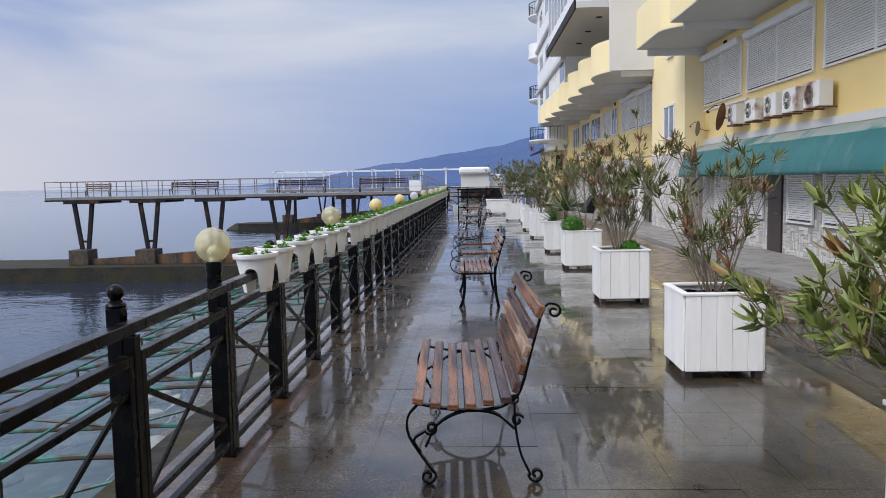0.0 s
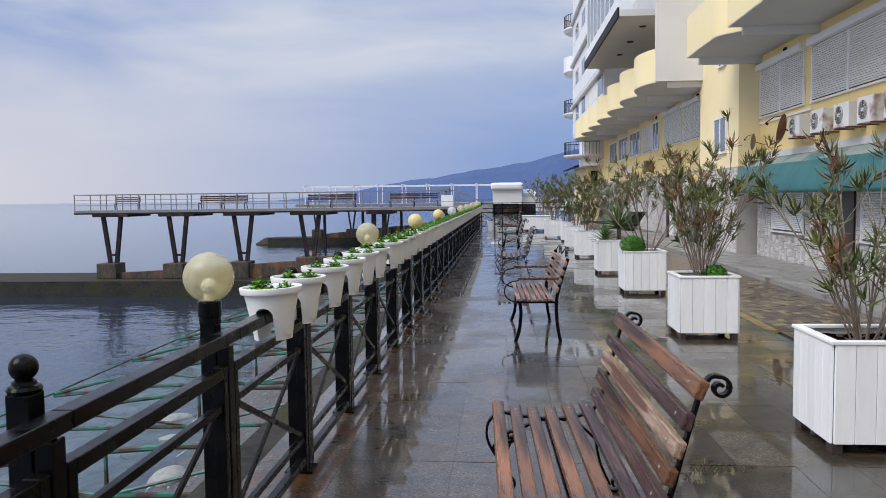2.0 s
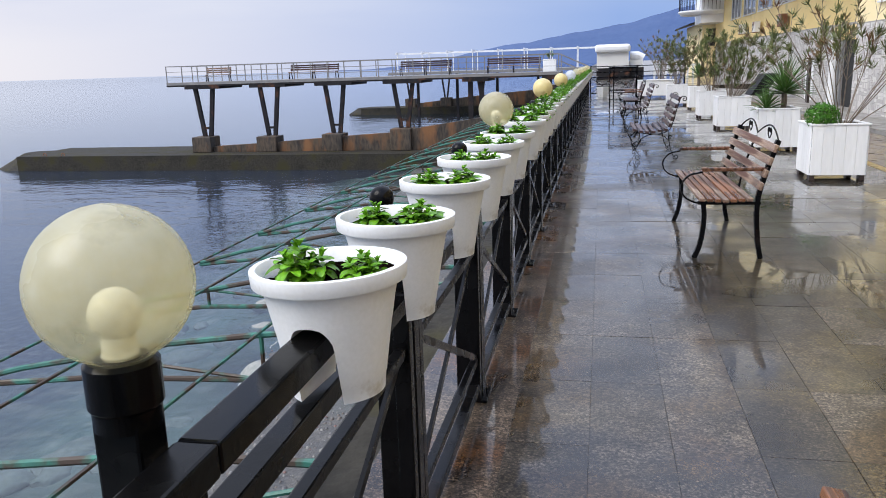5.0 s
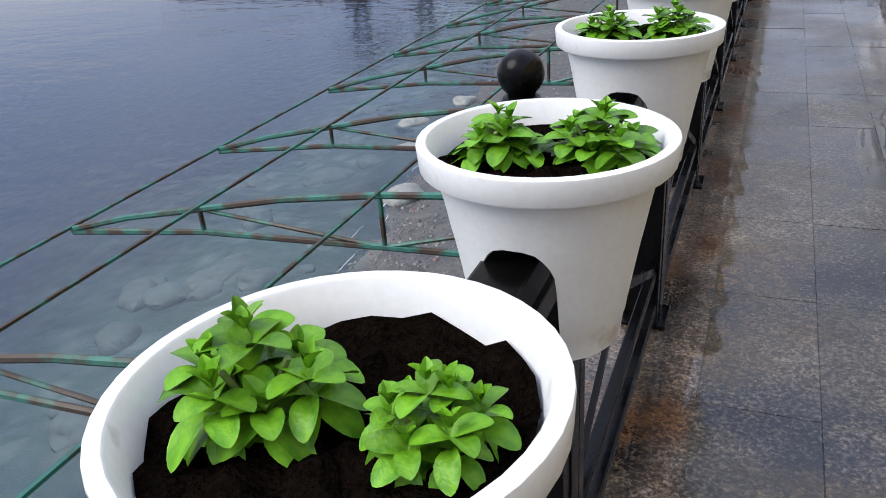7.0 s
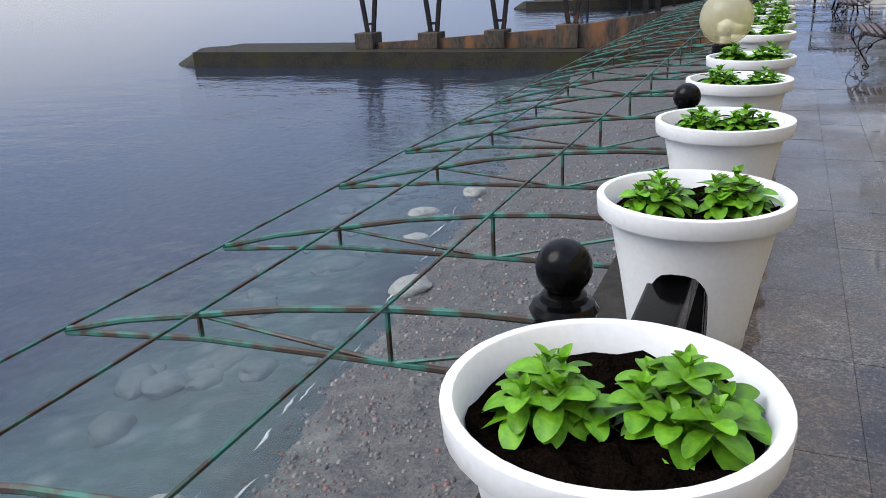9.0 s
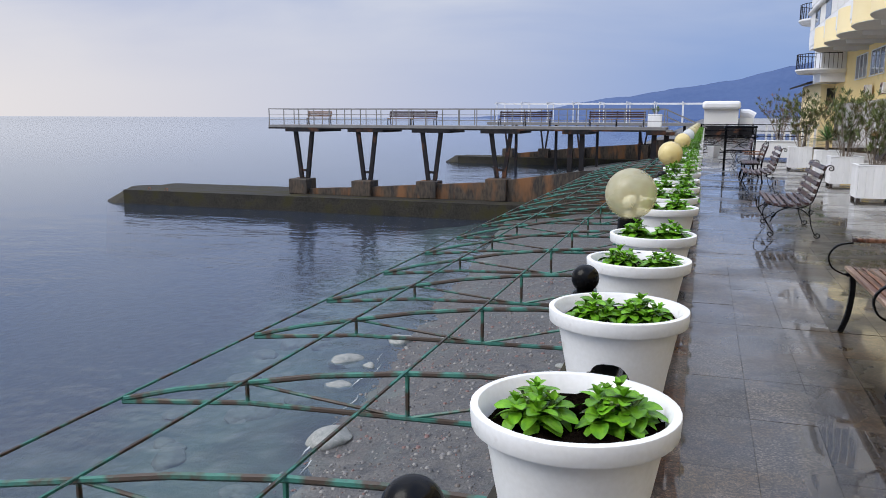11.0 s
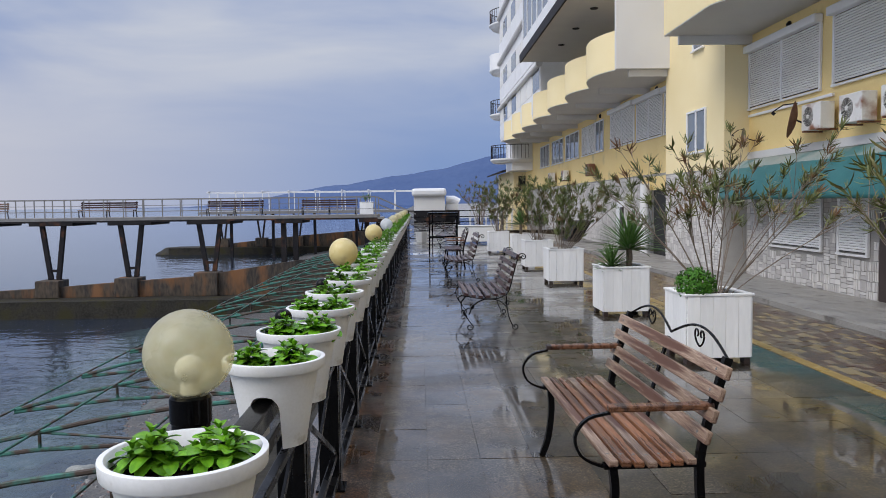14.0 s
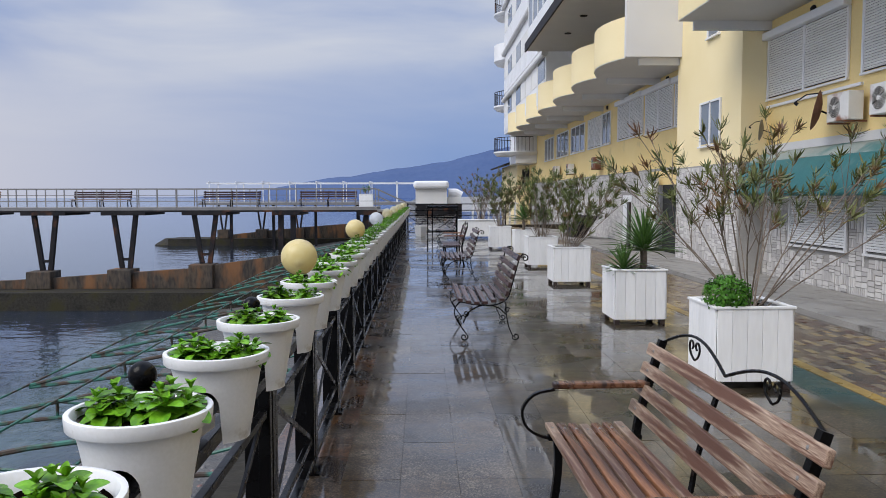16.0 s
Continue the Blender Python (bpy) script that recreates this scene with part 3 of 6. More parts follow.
def ridge(x):
    u = x / 3400.0
    us = (-0.30, -0.22, -0.17, -0.125, -0.09, -0.065, 0.0, 0.03, 0.087, 0.15, 0.25, 0.5, 1.2)
    hs = (0.0, 0.006, 0.016, 0.0242, 0.027, 0.0321, 0.041, 0.0457, 0.0593, 0.075, 0.10, 0.12, 0.12)
    return 3400 * float(np.interp(u, us, hs))


def hill_z(x, y):
    k = max(0.0, 1 - abs(y - 3500) / 300)
    return SEA - 1 + ridge(x) * k * (1.0 + 0.04 * noise.noise((x * 0.012, y * 0.01, 0)) + 0.02 * noise.noise((x * 0.05, y * 0.05, 0))) + 4 * k


# no haze in the air: the hill's blue colour stands in for it
grid_mesh("backdrop_hill", list(np.linspace(-1250, 3000, 300)), [3180, 3260, 3340, 3420, 3500, 3800], hill_z, "hill", label="distant wooded hill behind the bay, painted in blue haze", category="hill")

# promenade body and sea wall
prom = thing("floor", "wet promenade paved in large polished granite tiles", "floor", kind="structure")
part("slab", boxed(-0.28, 4.2, -8, END, -0.9, -0.004), "granite", prom)
setting("wall_sea", boxed(-0.55, -0.28, -8, END, -5.4, -0.05), "mole_foot", "stained concrete sea wall under the promenade", "wall")
lane = thing("lane", "sloping lane of mixed brown and yellow setts", "lane", kind="structure")
part("bed", bar(bmesh.new(), ((4.2 + FX + 0.3) / 2, -8, ground_z((4.2 + FX + 0.3) / 2) - 0.17), ((4.2 + FX + 0.3) / 2, 90, ground_z((4.2 + FX + 0.3) / 2) - 0.17), FX + 0.3 - 4.2, 0.30, up=(0.08, 0, 1)), "granite_brown", lane)

# ---- railing ----
PITCH = 1.25
POST0 = 4.785
RX = 0.034                                         # line of the railing frame
HX = 0.069                                         # line of the handrail, set in front of the posts
KS = range(-6, 28)


def post_y(k):
    return POST0 + PITCH * k


def railing_section():
    t = thing("railing_section", "black painted iron railing section with crossed braces, wet", "railing", "railing along the sea wall")
    part("handrail", boxed(HX - 0.031, HX + 0.031, 0.001, PITCH - 0.001, 0.982, 1.03, 0.005), "black", t)
    part("rail", boxed(RX - 0.024, RX + 0.024, 0.085, PITCH - 0.085, 0.835, 0.88, 0.004), "black", t)
    part("rail", boxed(RX - 0.016, RX + 0.016, 0.085, PITCH - 0.085, 0.70, 0.73, 0.004), "black", t)
    part("rail", boxed(RX - 0.016, RX + 0.016, 0.085, PITCH - 0.085, 0.19, 0.22, 0.004), "black", t)
    part("rail", boxed(RX - 0.022, RX + 0.022, 0.085, PITCH - 0.085, 0.06, 0.10, 0.004), "black", t)
    for a, b, dx in ((0.70, 0.22, 0.006), (0.22, 0.70, -0.007)):
        part("brace", bar(bmesh.new(), (RX + dx, 0.087, a), (RX + dx, PITCH - 0.087, b), 0.012, 0.026), "black", t)
    return t


first = railing_section()
first.matrix_basis = pose(0, post_y(KS[0]), 0)
for k in KS[1:]:
    copy_thing(first, pose(0, post_y(k), 0))


def post_body(t, top):
    part("post", boxed(-0.058, 0.008, -0.033, 0.033, 0, top, 0.005), "black", t)
    part("bracket", boxed(0.009, HX - 0.02, -0.014, 0.014, 0.955, 0.981, 0.003), "black", t)
    part("front_upright", boxed(0.009, RX + 0.026, -0.03, 0.03, 0.012, 0.955, 0.004), "black", t)
    for y in (-0.062, 0.062):
        part("upright", boxed(RX - 0.024, RX + 0.024, y - 0.0225, y + 0.0225, 0.012, 0.882, 0.004), "black", t)
        part("spacer", boxed(RX - 0.012, RX + 0.012, min(y, 0) + (0.0226 if y < 0 else 0.0305), max(y, 0) - (0.0305 if y < 0 else 0.0226), 0.20, 0.225), "black", t)
    part("foot_plate", boxed(-0.075, 0.085, -0.075, 0.075, 0, 0.012, 0.003), "black", t)


def ball_post():
    t = thing("ball_post", "black iron railing post with a ball finial", "post", "posts of the railing")
    post_body(t, 1.075)
    part("cap", lathe(bmesh.new(), [(0, 1.075), (0.040, 1.076), (0.043, 1.084), (0.038, 1.093), (0.030, 1.096), (0.028, 1.104), (0.02, 1.11), (0, 1.112)], 24, -0.025), "black", t, smooth=True)
    part("finial", ball(bmesh.new(), (-0.025, 0, 1.138), 0.035, 24, 14), "black", t, smooth=True)
    return t


def lamp_post(glass="globe", label="black railing post with a round yellowed globe lamp, unlit"):
    t = thing("lamp_post", label, "lamp", "globe lamps along the railing")
    post_body(t, 1.06)
    part("collar", lathe(bmesh.new(), [(0, 1.05), (0.044, 1.05), (0.044, 1.075), (0.048, 1.08), (0.048, 1.136), (0.043, 1.142), (0, 1.142)], 28, -0.025), "black", t, smooth=True)
    globe = part("globe", ball(bmesh.new(), (-0.025, 0, 1.238), 0.102, 36, 22), glass, t, "yellowed plastic globe" if glass != "globe_clear" else "clear whitish globe", smooth=True)
    part("socket", lathe(bmesh.new(), [(0, 1.139), (0.022, 1.139), (0.024, 1.146), (0.022, 1.15), (0.022, 1.172), (0, 1.172)], 16, -0.025), "bulb", globe, smooth=True)
    part("bulb", ball(bmesh.new(), (-0.025, 0, 1.200), 0.034, 18, 12), "bulb", globe, "white bulb", smooth=True)
    return t


lamps, bpost = {}, None
for k in KS:
    m = pose(0, post_y(k), 0)
    if k % 3 == 0:
        glass = "globe_amber" if k in (6, 9) else "globe_clear" if k == 12 else "globe"
        if glass in lamps:
            copy_thing(lamps[glass], m)
        else:
            words = {"globe": "a round pale yellowed globe lamp", "globe_amber": "a round amber-yellow globe lamp", "globe_clear": "a round whitish globe lamp"}
            lamps[glass] = lamp_post(glass, "black railing post with " + words[glass] + ", unlit")
            lamps[glass].matrix_basis = m
    elif bpost:
        copy_thing(bpost, m)
    else:
        bpost = ball_post()
        bpost.matrix_basis = m


# ---- flower pots on the handrail ----
POT_H, HALF, NOTCH = 0.245, 0.042, 0.153


def pot_shell():
    """A round tapered pot that straddles the rail: a notch through its lower part, a rolled rim, a wall inside."""
    bm = bmesh.new()
    N = 20
    rows = [(0.0, 0.088), (0.03, 0.0915), (0.034, 0.0935), (0.05, 0.0955), (0.054, 0.0965), (0.10, 0.104), (0.120, 0.1075), (0.132, 0.110), (0.142, 0.112), (0.149, 0.1132), (NOTCH, 0.114), (0.18, 0.119), (0.2150, 0.1270), (0.2152, 0.1425), (0.2168, 0.1436), (0.2415, 0.1455), (0.2442, 0.1449), (POT_H, 0.1432), (POT_H, 0.1345), (0.2435, 0.1328), (0.20, 0.122)]
    grid = []
    for i, (z, r) in enumerate(rows):
        half_w = HALF if z >= NOTCH or z < 0.11 else HALF * math.sqrt(max(0.0, 1 - ((z - 0.11) / (NOTCH + 0.004 - 0.11)) ** 2)) if z > 0.11 else HALF
        f = math.asin((max(half_w, 0.010) if z < NOTCH - 1e-6 else 0.010) / r)
        a = [-math.pi / 2 + f + (math.pi - 2 * f) * k / N for k in range(N + 1)]
        right = [bm.verts.new((r * math.cos(t), r * math.sin(t), z)) for t in a]
        left = [bm.verts.new((-r * math.cos(t), -r * math.sin(t), z)) for t in a]
        back = [bm.verts.new((r * math.sin(f) * (1 - 2 * s / 3), math.sqrt(r * r - (r * math.sin(f) * (1 - 2 * s / 3)) ** 2), z)) for s in (1, 2)]
        front = [bm.verts.new((-r * math.sin(f) * (1 - 2 * s / 3), -math.sqrt(r * r - (r * math.sin(f) * (1 - 2 * s / 3)) ** 2), z)) for s in (1, 2)]
        grid.append((right, [right[-1], *back, left[0]], left, [left[-1], *front, right[0]], z))
    for lo, hi in zip(grid, grid[1:]):
        for s in range(4):
            if s in (1, 3) and lo[4] < NOTCH - 0.001:
                continue
            for k in range(len(lo[s]) - 1):
                bm.faces.new((lo[s][k], lo[s][k + 1], hi[s][k + 1], hi[s][k]))
        if lo[4] < NOTCH - 0.001:
            bm.faces.new((lo[0][0], hi[0][0], hi[0][-1], lo[0][-1]))
            bm.faces.new((lo[2][0], hi[2][0], hi[2][-1], lo[2][-1]))
    g = next(q for q in grid if abs(q[4] - NOTCH) < 1e-6)
    bm.faces.new([*g[1], *g[3]])
    bm.faces.new(grid[0][0])
    bm.faces.new(grid[0][2])
    for v in [v for v in bm.verts if not v.link_faces]:
        bm.verts.remove(v)
    return bm


def soil_disc(seed):
    bm = bmesh.new()
    rings = [[bm.verts.new((0, 0, 0.220))]]
    for i in range(1, 9):
        r = 0.124 * i / 8
        rings.append([bm.verts.new((r * math.cos(t * math.pi / 16), r * math.sin(t * math.pi / 16), 0.216 + 0.014 * noise.noise((r * 40 * math.cos(t * math.pi / 16) + seed, r * 40 * math.sin(t * math.pi / 16), seed)) + 0.008 * noise.noise((r * 110 * math.cos(t * math.pi / 16) + seed, r * 110 * math.sin(t * math.pi / 16), 3.0)))) for t in range(32)])
    for k in range(32):
        bm.faces.new((rings[0][0], rings[1][k], rings[1][(k + 1) % 32]))
        for a, b in zip(rings[1:], rings[2:]):
            bm.faces.new((a[k], b[k], b[(k + 1) % 32], a[(k + 1) % 32]))
    return bm


def leaf_verts(length, width, droop, fold, taper=0.45, n=5, blunt=0.62):
    """A leaf from the origin along +y: rows of left, middle and right points."""
    rows = []
    for i in range(n + 1):
        s = math.sin(math.pi / 2 * i / n)
        w = width * math.sin(math.pi * min(1.0, (s * 0.95 + 0.05)) ** taper) ** blunt * 0.5 if i < n else 0.0
        w = max(w, 0.0006)
        y, z = length * s, -droop * length * s * s + 0.18 * length * s
        rows.append(((-w, y, z + fold * w), (0, y, z), (w, y, z + fold * w)))
    return rows


def leaf_bm(rows):
    bm = bmesh.new()
    vs = [[bm.verts.new(p) for p in r] for r in rows]
    for a, b in zip(vs, vs[1:]):
        for k in (0, 1):
            bm.faces.new((a[k], a[k + 1], b[k + 1], b[k]))
    return bm


def leaves_mesh(name, placed, material):
    """One mesh of many leaves: (matrix, rows) each."""
    vs, fs = [], []
    for m, rows in placed:
        b = len(vs)
        for r in rows:
            vs += [tuple(m @ Vector(p)) for p in r]
        for i in range(len(rows) - 1):
            for k in (0, 1):
                fs.append((b + 3 * i + k, b + 3 * i + k + 1, b + 3 * i + k + 4, b + 3 * i + k + 3))
    me = bpy.data.meshes.new(name)
    me.from_pydata(vs, [], fs)
    me.materials.append(M[material])
    for p in me.polygons:
        p.use_smooth = True
    return me


PETAL = [leaf_verts(0.032, 0.0225, 0.75, 0.3, 1.5, 8, 0.45), leaf_verts(0.027, 0.0185, 0.55, 0.35, 1.4, 8, 0.45), leaf_verts(0.018, 0.010, 0.2, 0.6, 1.0, 5)]


def petunia_places(rng, size):
    """Where the leaves of one bedding plant sit: several upright tips, each with whorls of leaves."""
    out = []
    tips = [(0.0, 0.0, 0.058), (0.012, -0.01, 0.05)] + [(0.033 * math.cos(a) * rng.uniform(0.6, 1.25), 0.030 * math.sin(a) * rng.uniform(0.6, 1.25), rng.uniform(0.018, 0.046)) for a in [rng.uniform(0, 0.6) + k * math.pi / 3 for k in range(6)]]
    for cx, cy, cz in tips:
        for lay, (n, tilt, kind) in enumerate(((4, -6, 0), (4, 12, 0), (4, 30, 1), (4, 55, 2))):
            off = rng.uniform(0, 360)
            for k in range(n):
                z = cz * (0.35 + 0.22 * lay)
                s = size * rng.uniform(0.75, 1.12)
                out.append((Matrix.Translation((cx * size, cy * size, z * size)) @ Matrix.Rotation(radians(off + k * 360 / n + rng.uniform(-20, 20)), 4, "Z") @ Matrix.Rotation(radians(tilt + rng.uniform(-12, 12)), 4, "X") @ Matrix.Rotation(radians(rng.uniform(-20, 20)), 4, "Y") @ Matrix.Diagonal((s, s, s, 1)), kind))
    return out


LEAF_ME = []
for i, rows in enumerate(PETAL):
    tmp = part("leaf", leaf_bm(rows), "leaf", smooth=True)
    LEAF_ME.append(tmp.data)
    bpy.data.objects.remove(tmp)


def petunia(rng, single):
    t = thing("bedding_plant", "young bright green bedding plant in dark soil", "plant", "plants in the railing pots")
    pl = petunia_places(rng, 1.0)
    st = bmesh.new()
    for k in range(4):
        a = k * 1.6
        sweep(st, [(0, 0, -0.012), (0.012 * math.cos(a), 0.012 * math.sin(a), 0.02), (0.026 * math.cos(a), 0.024 * math.sin(a), 0.045)], 0.0022, n=5)
    part("stem", st, "stalk", t)
    if single:
        for m, kind in pl:
            share("leaf", LEAF_ME[kind], t, m)
    else:
        ob = new("foliage", leaves_mesh("foliage", [(m, PETAL[kind]) for m, kind in pl], "leaf"))
        ob.parent = t
    return t


def flower_pot():
    t = thing("railing_pot", "white plastic flower pot straddling the black handrail", "flower pot", "white pots on the railing")
    part("pot", pot_shell(), "white_plastic", t, smooth=True)
    part("soil", soil_disc(1.7), "soil", t, "dark damp potting soil")
    return t


POT_Z = 1.145 - POT_H
PX = HX + 0.018
pots = [5.272, 5.753, 6.372, 6.970, 7.577, 8.10, 8.96, 9.453]
for k in range(4, 27):
    pots += [post_y(k) + 0.27, post_y(k) + 0.86]
pots.pop()
pot = flower_pot()
pot.matrix_basis = pose(PX + 0.004, pots[0], POT_Z, 0, -1.5, -5)
rng = random.Random(5)
for y in pots[1:]:
    copy_thing(pot, pose(PX + rng.uniform(-0.004, 0.004), y + (rng.uniform(-0.012, 0.012) if y > 9.5 else 0.0), POT_Z, 0, 0, rng.uniform(-7, -2)))
near_plants = [petunia(random.Random(s), True) for s in (11, 12, 13)]
far_plants = [petunia(random.Random(s), False) for s in (21, 22)]
used = set()
for i, y in enumerate(pots):
    for dx in (-0.056, 0.056):
        src = rng.choice(near_plants if i < 9 else far_plants)
        s = rng.uniform(1.02, 1.2) if i < 5 else rng.uniform(1.3, 1.6)
        s = s if i else (1.08 if dx < 0 else 0.82)
        flat = 0.8 if i else 1.0
        m = pose(PX + dx + rng.uniform(-0.008, 0.008), y + rng.uniform(-0.02, 0.02), POT_Z + 0.215, 0, 0, rng.uniform(0, 360))
        if src.name not in used:
            used.add(src.name)
            src.scale = (s, s, s * flat)
            src.matrix_basis = m @ Matrix.Diagonal((s, s, s * flat, 1))
        else:
            c = copy_thing(src, m)
            c.scale = (s, s, s * flat)


# ---- planter boxes ----
def planter(w, label="white painted plank planter box on short dark feet"):
    t = thing("planter_box", label, "planter", "white planters along the promenade")
    s, z0, z1 = w / 2, 0.065, 0.66
    n = 5
    g = 2 * s / n
    for k in range(n):
        a, b = -s + k * g + 0.0012, -s + (k + 1) * g - 0.0012
        part("plank", boxed(a, b, -s - 0.018, -s, z0, z1, 0.003), "white_wood", t)
        part("plank", boxed(a, b, s, s + 0.018, z0, z1, 0.003), "white_wood", t)
        part("plank", boxed(-s - 0.018, -s, a, b, z0, z1, 0.003), "white_wood", t)
        part("plank", boxed(s, s + 0.018, a, b, z0, z1, 0.003), "white_wood", t)
    for sx in (-1, 1):
        for sy in (-1, 1):
            part("foot", boxed(sx * s - 0.06 * (sx > 0), sx * s + 0.06 * (sx < 0), sy * s - 0.10 * (sy > 0), sy * s + 0.10 * (sy < 0), 0.0, z0, 0.003), "dark_door", t)
    part("liner", boxed(-s + 0.003, s - 0.003, -s + 0.003, s - 0.003, z0, 0.62), "dark_door", t)
    part("soil", grid_bm(s - 0.02, 0.623, 10), "soil", t, "dark planting soil")
    rim = [(-s - 0.026, s + 0.026, -s - 0.026, -s + 0.03), (-s - 0.026, s + 0.026, s - 0.03, s + 0.026), (-s - 0.026, -s + 0.03, -s + 0.031, s - 0.031), (s - 0.03, s + 0.026, -s + 0.031, s - 0.031)]
    for x0, x1, y0, y1 in rim:
        part("rim_board", boxed(x0, x1, y0, y1, z1, z1 + 0.022, 0.004), "white_wood", t)
    return t


def grid_bm(s, z, n):
    bm = bmesh.new()
    vs = [[bm.verts.new((-s + 2 * s * i / n, -s + 2 * s * j / n, z + 0.02 * noise.noise((i * 0.9, j * 0.9, s)))) for i in range(n + 1)] for j in range(n + 1)]
    for j in range(n):
        for i in range(n):
            bm.faces.new((vs[j][i], vs[j][i + 1], vs[j + 1][i + 1], vs[j + 1][i]))
    return bm


PLANTERS = [(3.43, 3.12, 0.60), (3.41, 6.72, 0.60), (3.36, 10.53, 0.60), (3.37, 14.42, 0.62), (3.34, 17.66, 0.62), (3.32, 21.95, 0.64), (3.33, 25.4, 0.64), (3.45, 29.0, 0.60), (3.0, 31.4, 0.60)]
first_of = {w: planter(w) for w in (0.60, 0.62, 0.64)}
seen_w = set()
for x, y, w in PLANTERS:
    if w in seen_w:
        copy_thing(first_of[w], pose(x, y, 0))
    else:
        seen_w.add(w)
        first_of[w].matrix_basis = pose(x, y, 0)

chest = thing("planter_trough", "low white wooden trough planter on dark feet", "planter", at=pose(2.75, 37.2, 0))
part("body", boxed(-0.75, 0.75, -0.35, 0.35, 0.09, 0.68, 0.01), "white_wood", chest)
part("lid_board", boxed(-0.78, 0.78, -0.38, 0.38, 0.68, 0.71, 0.006), "white_wood", chest)
for sx in (-0.62, 0.5):
    part("foot", boxed(sx, sx + 0.12, -0.3, 0.3, 0, 0.09), "dark_door", chest)


# ---- plants in the planters ----
LANCE = [leaf_verts(0.125, 0.0165, 0.35, 0.35, 0.85, 4), leaf_verts(0.10, 0.014, 0.15, 0.35, 0.85, 4)]


def oleander(name, seed, height, spread, stems, tips, leaves, material, label, lean=(0, 0), low=0.6, size=1.0, reach=0.0, bare=1, broad=1.0):
    rg = random.Random(seed)
    t = thing(name, label, "shrub", "shrubs in the planters")
    placed, ends = [], []
    for k in range(stems):
        a = 2 * math.pi * k / stems + rg.uniform(-0.4, 0.4)
        out = spread * rg.uniform(0.35, 1.0)
        hh = height * rg.uniform(low, 1.0)
        base = Vector((0.09 * math.cos(a) * rg.uniform(0.2, 1), 0.09 * math.sin(a) * rg.uniform(0.2, 1), -0.04))
        top = Vector((out * math.cos(a) + lean[0] * hh, out * math.sin(a) + lean[1] * hh, hh))
        if reach and k == 0:
            top = Vector((reach, -0.25, 1.02))
        midp = base.lerp(top, 0.5) + Vector((rg.uniform(-0.12, 0.12), rg.uniform(-0.12, 0.12), rg.uniform(0.0, 0.22) * hh))
        pts = [base * (1 - s) ** 2 + midp * 2 * s * (1 - s) + top * s * s for s in [i / 6 for i in range(7)]]
        r0 = rg.uniform(0.0055, 0.0095)
        wood = sweep(bmesh.new(), pts, r0, n=5, taper=0.55)
        ends.append((pts[-1], (pts[-1] - pts[-2]).normalized()))
        for b in range(tips):
            i = rg.randint(bare, 5)
            p = pts[i]
            d = ((pts[i] - pts[i - 1]).normalized() + Vector((rg.uniform(-1, 1), rg.uniform(-1, 1), rg.uniform(0.0, 0.7))) * 0.8).normalized()
            ln = rg.uniform(0.16, 0.42) * height / 1.3
            q = p + d * ln * 0.5 + Vector((0, 0, 0.02))
            e = p + d * ln + Vector((0, 0, 0.07))
            part("twig", sweep(bmesh.new(), [p, q, e], r0 * 0.5, n=4, taper=0.4), "bark", t)
            ends.append((e, (e - q).normalized()))
        part("stem", wood, "bark", t)
    for e, d in ends:
        rot = d.to_track_quat("Y", "Z").to_matrix().to_4x4()
        n = int(leaves * rg.uniform(0.6, 1.3))
        for k in range(n):
            back = rg.uniform(0, 0.12) * (k / max(1, n))
            tilt = rg.uniform(15, 80)
            s = rg.uniform(0.65, 1.15) * size
            m = Matrix.Translation(e - d * back) @ rot @ Matrix.Rotation(rg.uniform(0, 2 * math.pi), 4, "Y") @ Matrix.Rotation(radians(tilt), 4, "X") @ Matrix.Rotation(rg.uniform(-0.6, 0.6), 4, "Y") @ Matrix.Diagonal((s * broad, s, s, 1))
            placed.append((m, LANCE[k % 2]))
    ob = new("foliage", leaves_mesh("foliage", placed, material))
    ob.parent = t
    tagged(ob, kind="stuff")
    return t


def yucca(label, n, length, seed, z0):
    rg = random.Random(seed)
    t = thing("yucca", label, "plant", "shrubs in the planters")
    part("trunk", sweep(bmesh.new(), [(0, 0, -0.05), (0.02, 0.01, z0 * 0.5), (0.01, 0, z0)], 0.045, n=9), "bark", t)
    blades = []
    for v in range(4):
        ob = part("leaf", leaf_bm(leaf_verts(length * (0.78 + 0.1 * v), 0.034, 0.06 + 0.05 * v, 0.5, 0.8, 6)), "yucca_leaf", smooth=True)
        blades.append(ob.data)
        bpy.data.objects.remove(ob)
    for k in range(n):
        share("leaf", rg.choice(blades), t, Matrix.Translation((0.01, 0, z0 - 0.04 * k / n)) @ Matrix.Rotation(k * 2.4, 4, "Z") @ Matrix.Rotation(radians(86 * (1 - k / n) ** 1.35 - 6 + rg.uniform(-7, 7)), 4, "X") @ Matrix.Translation((0, 0.015, 0)))
    return t


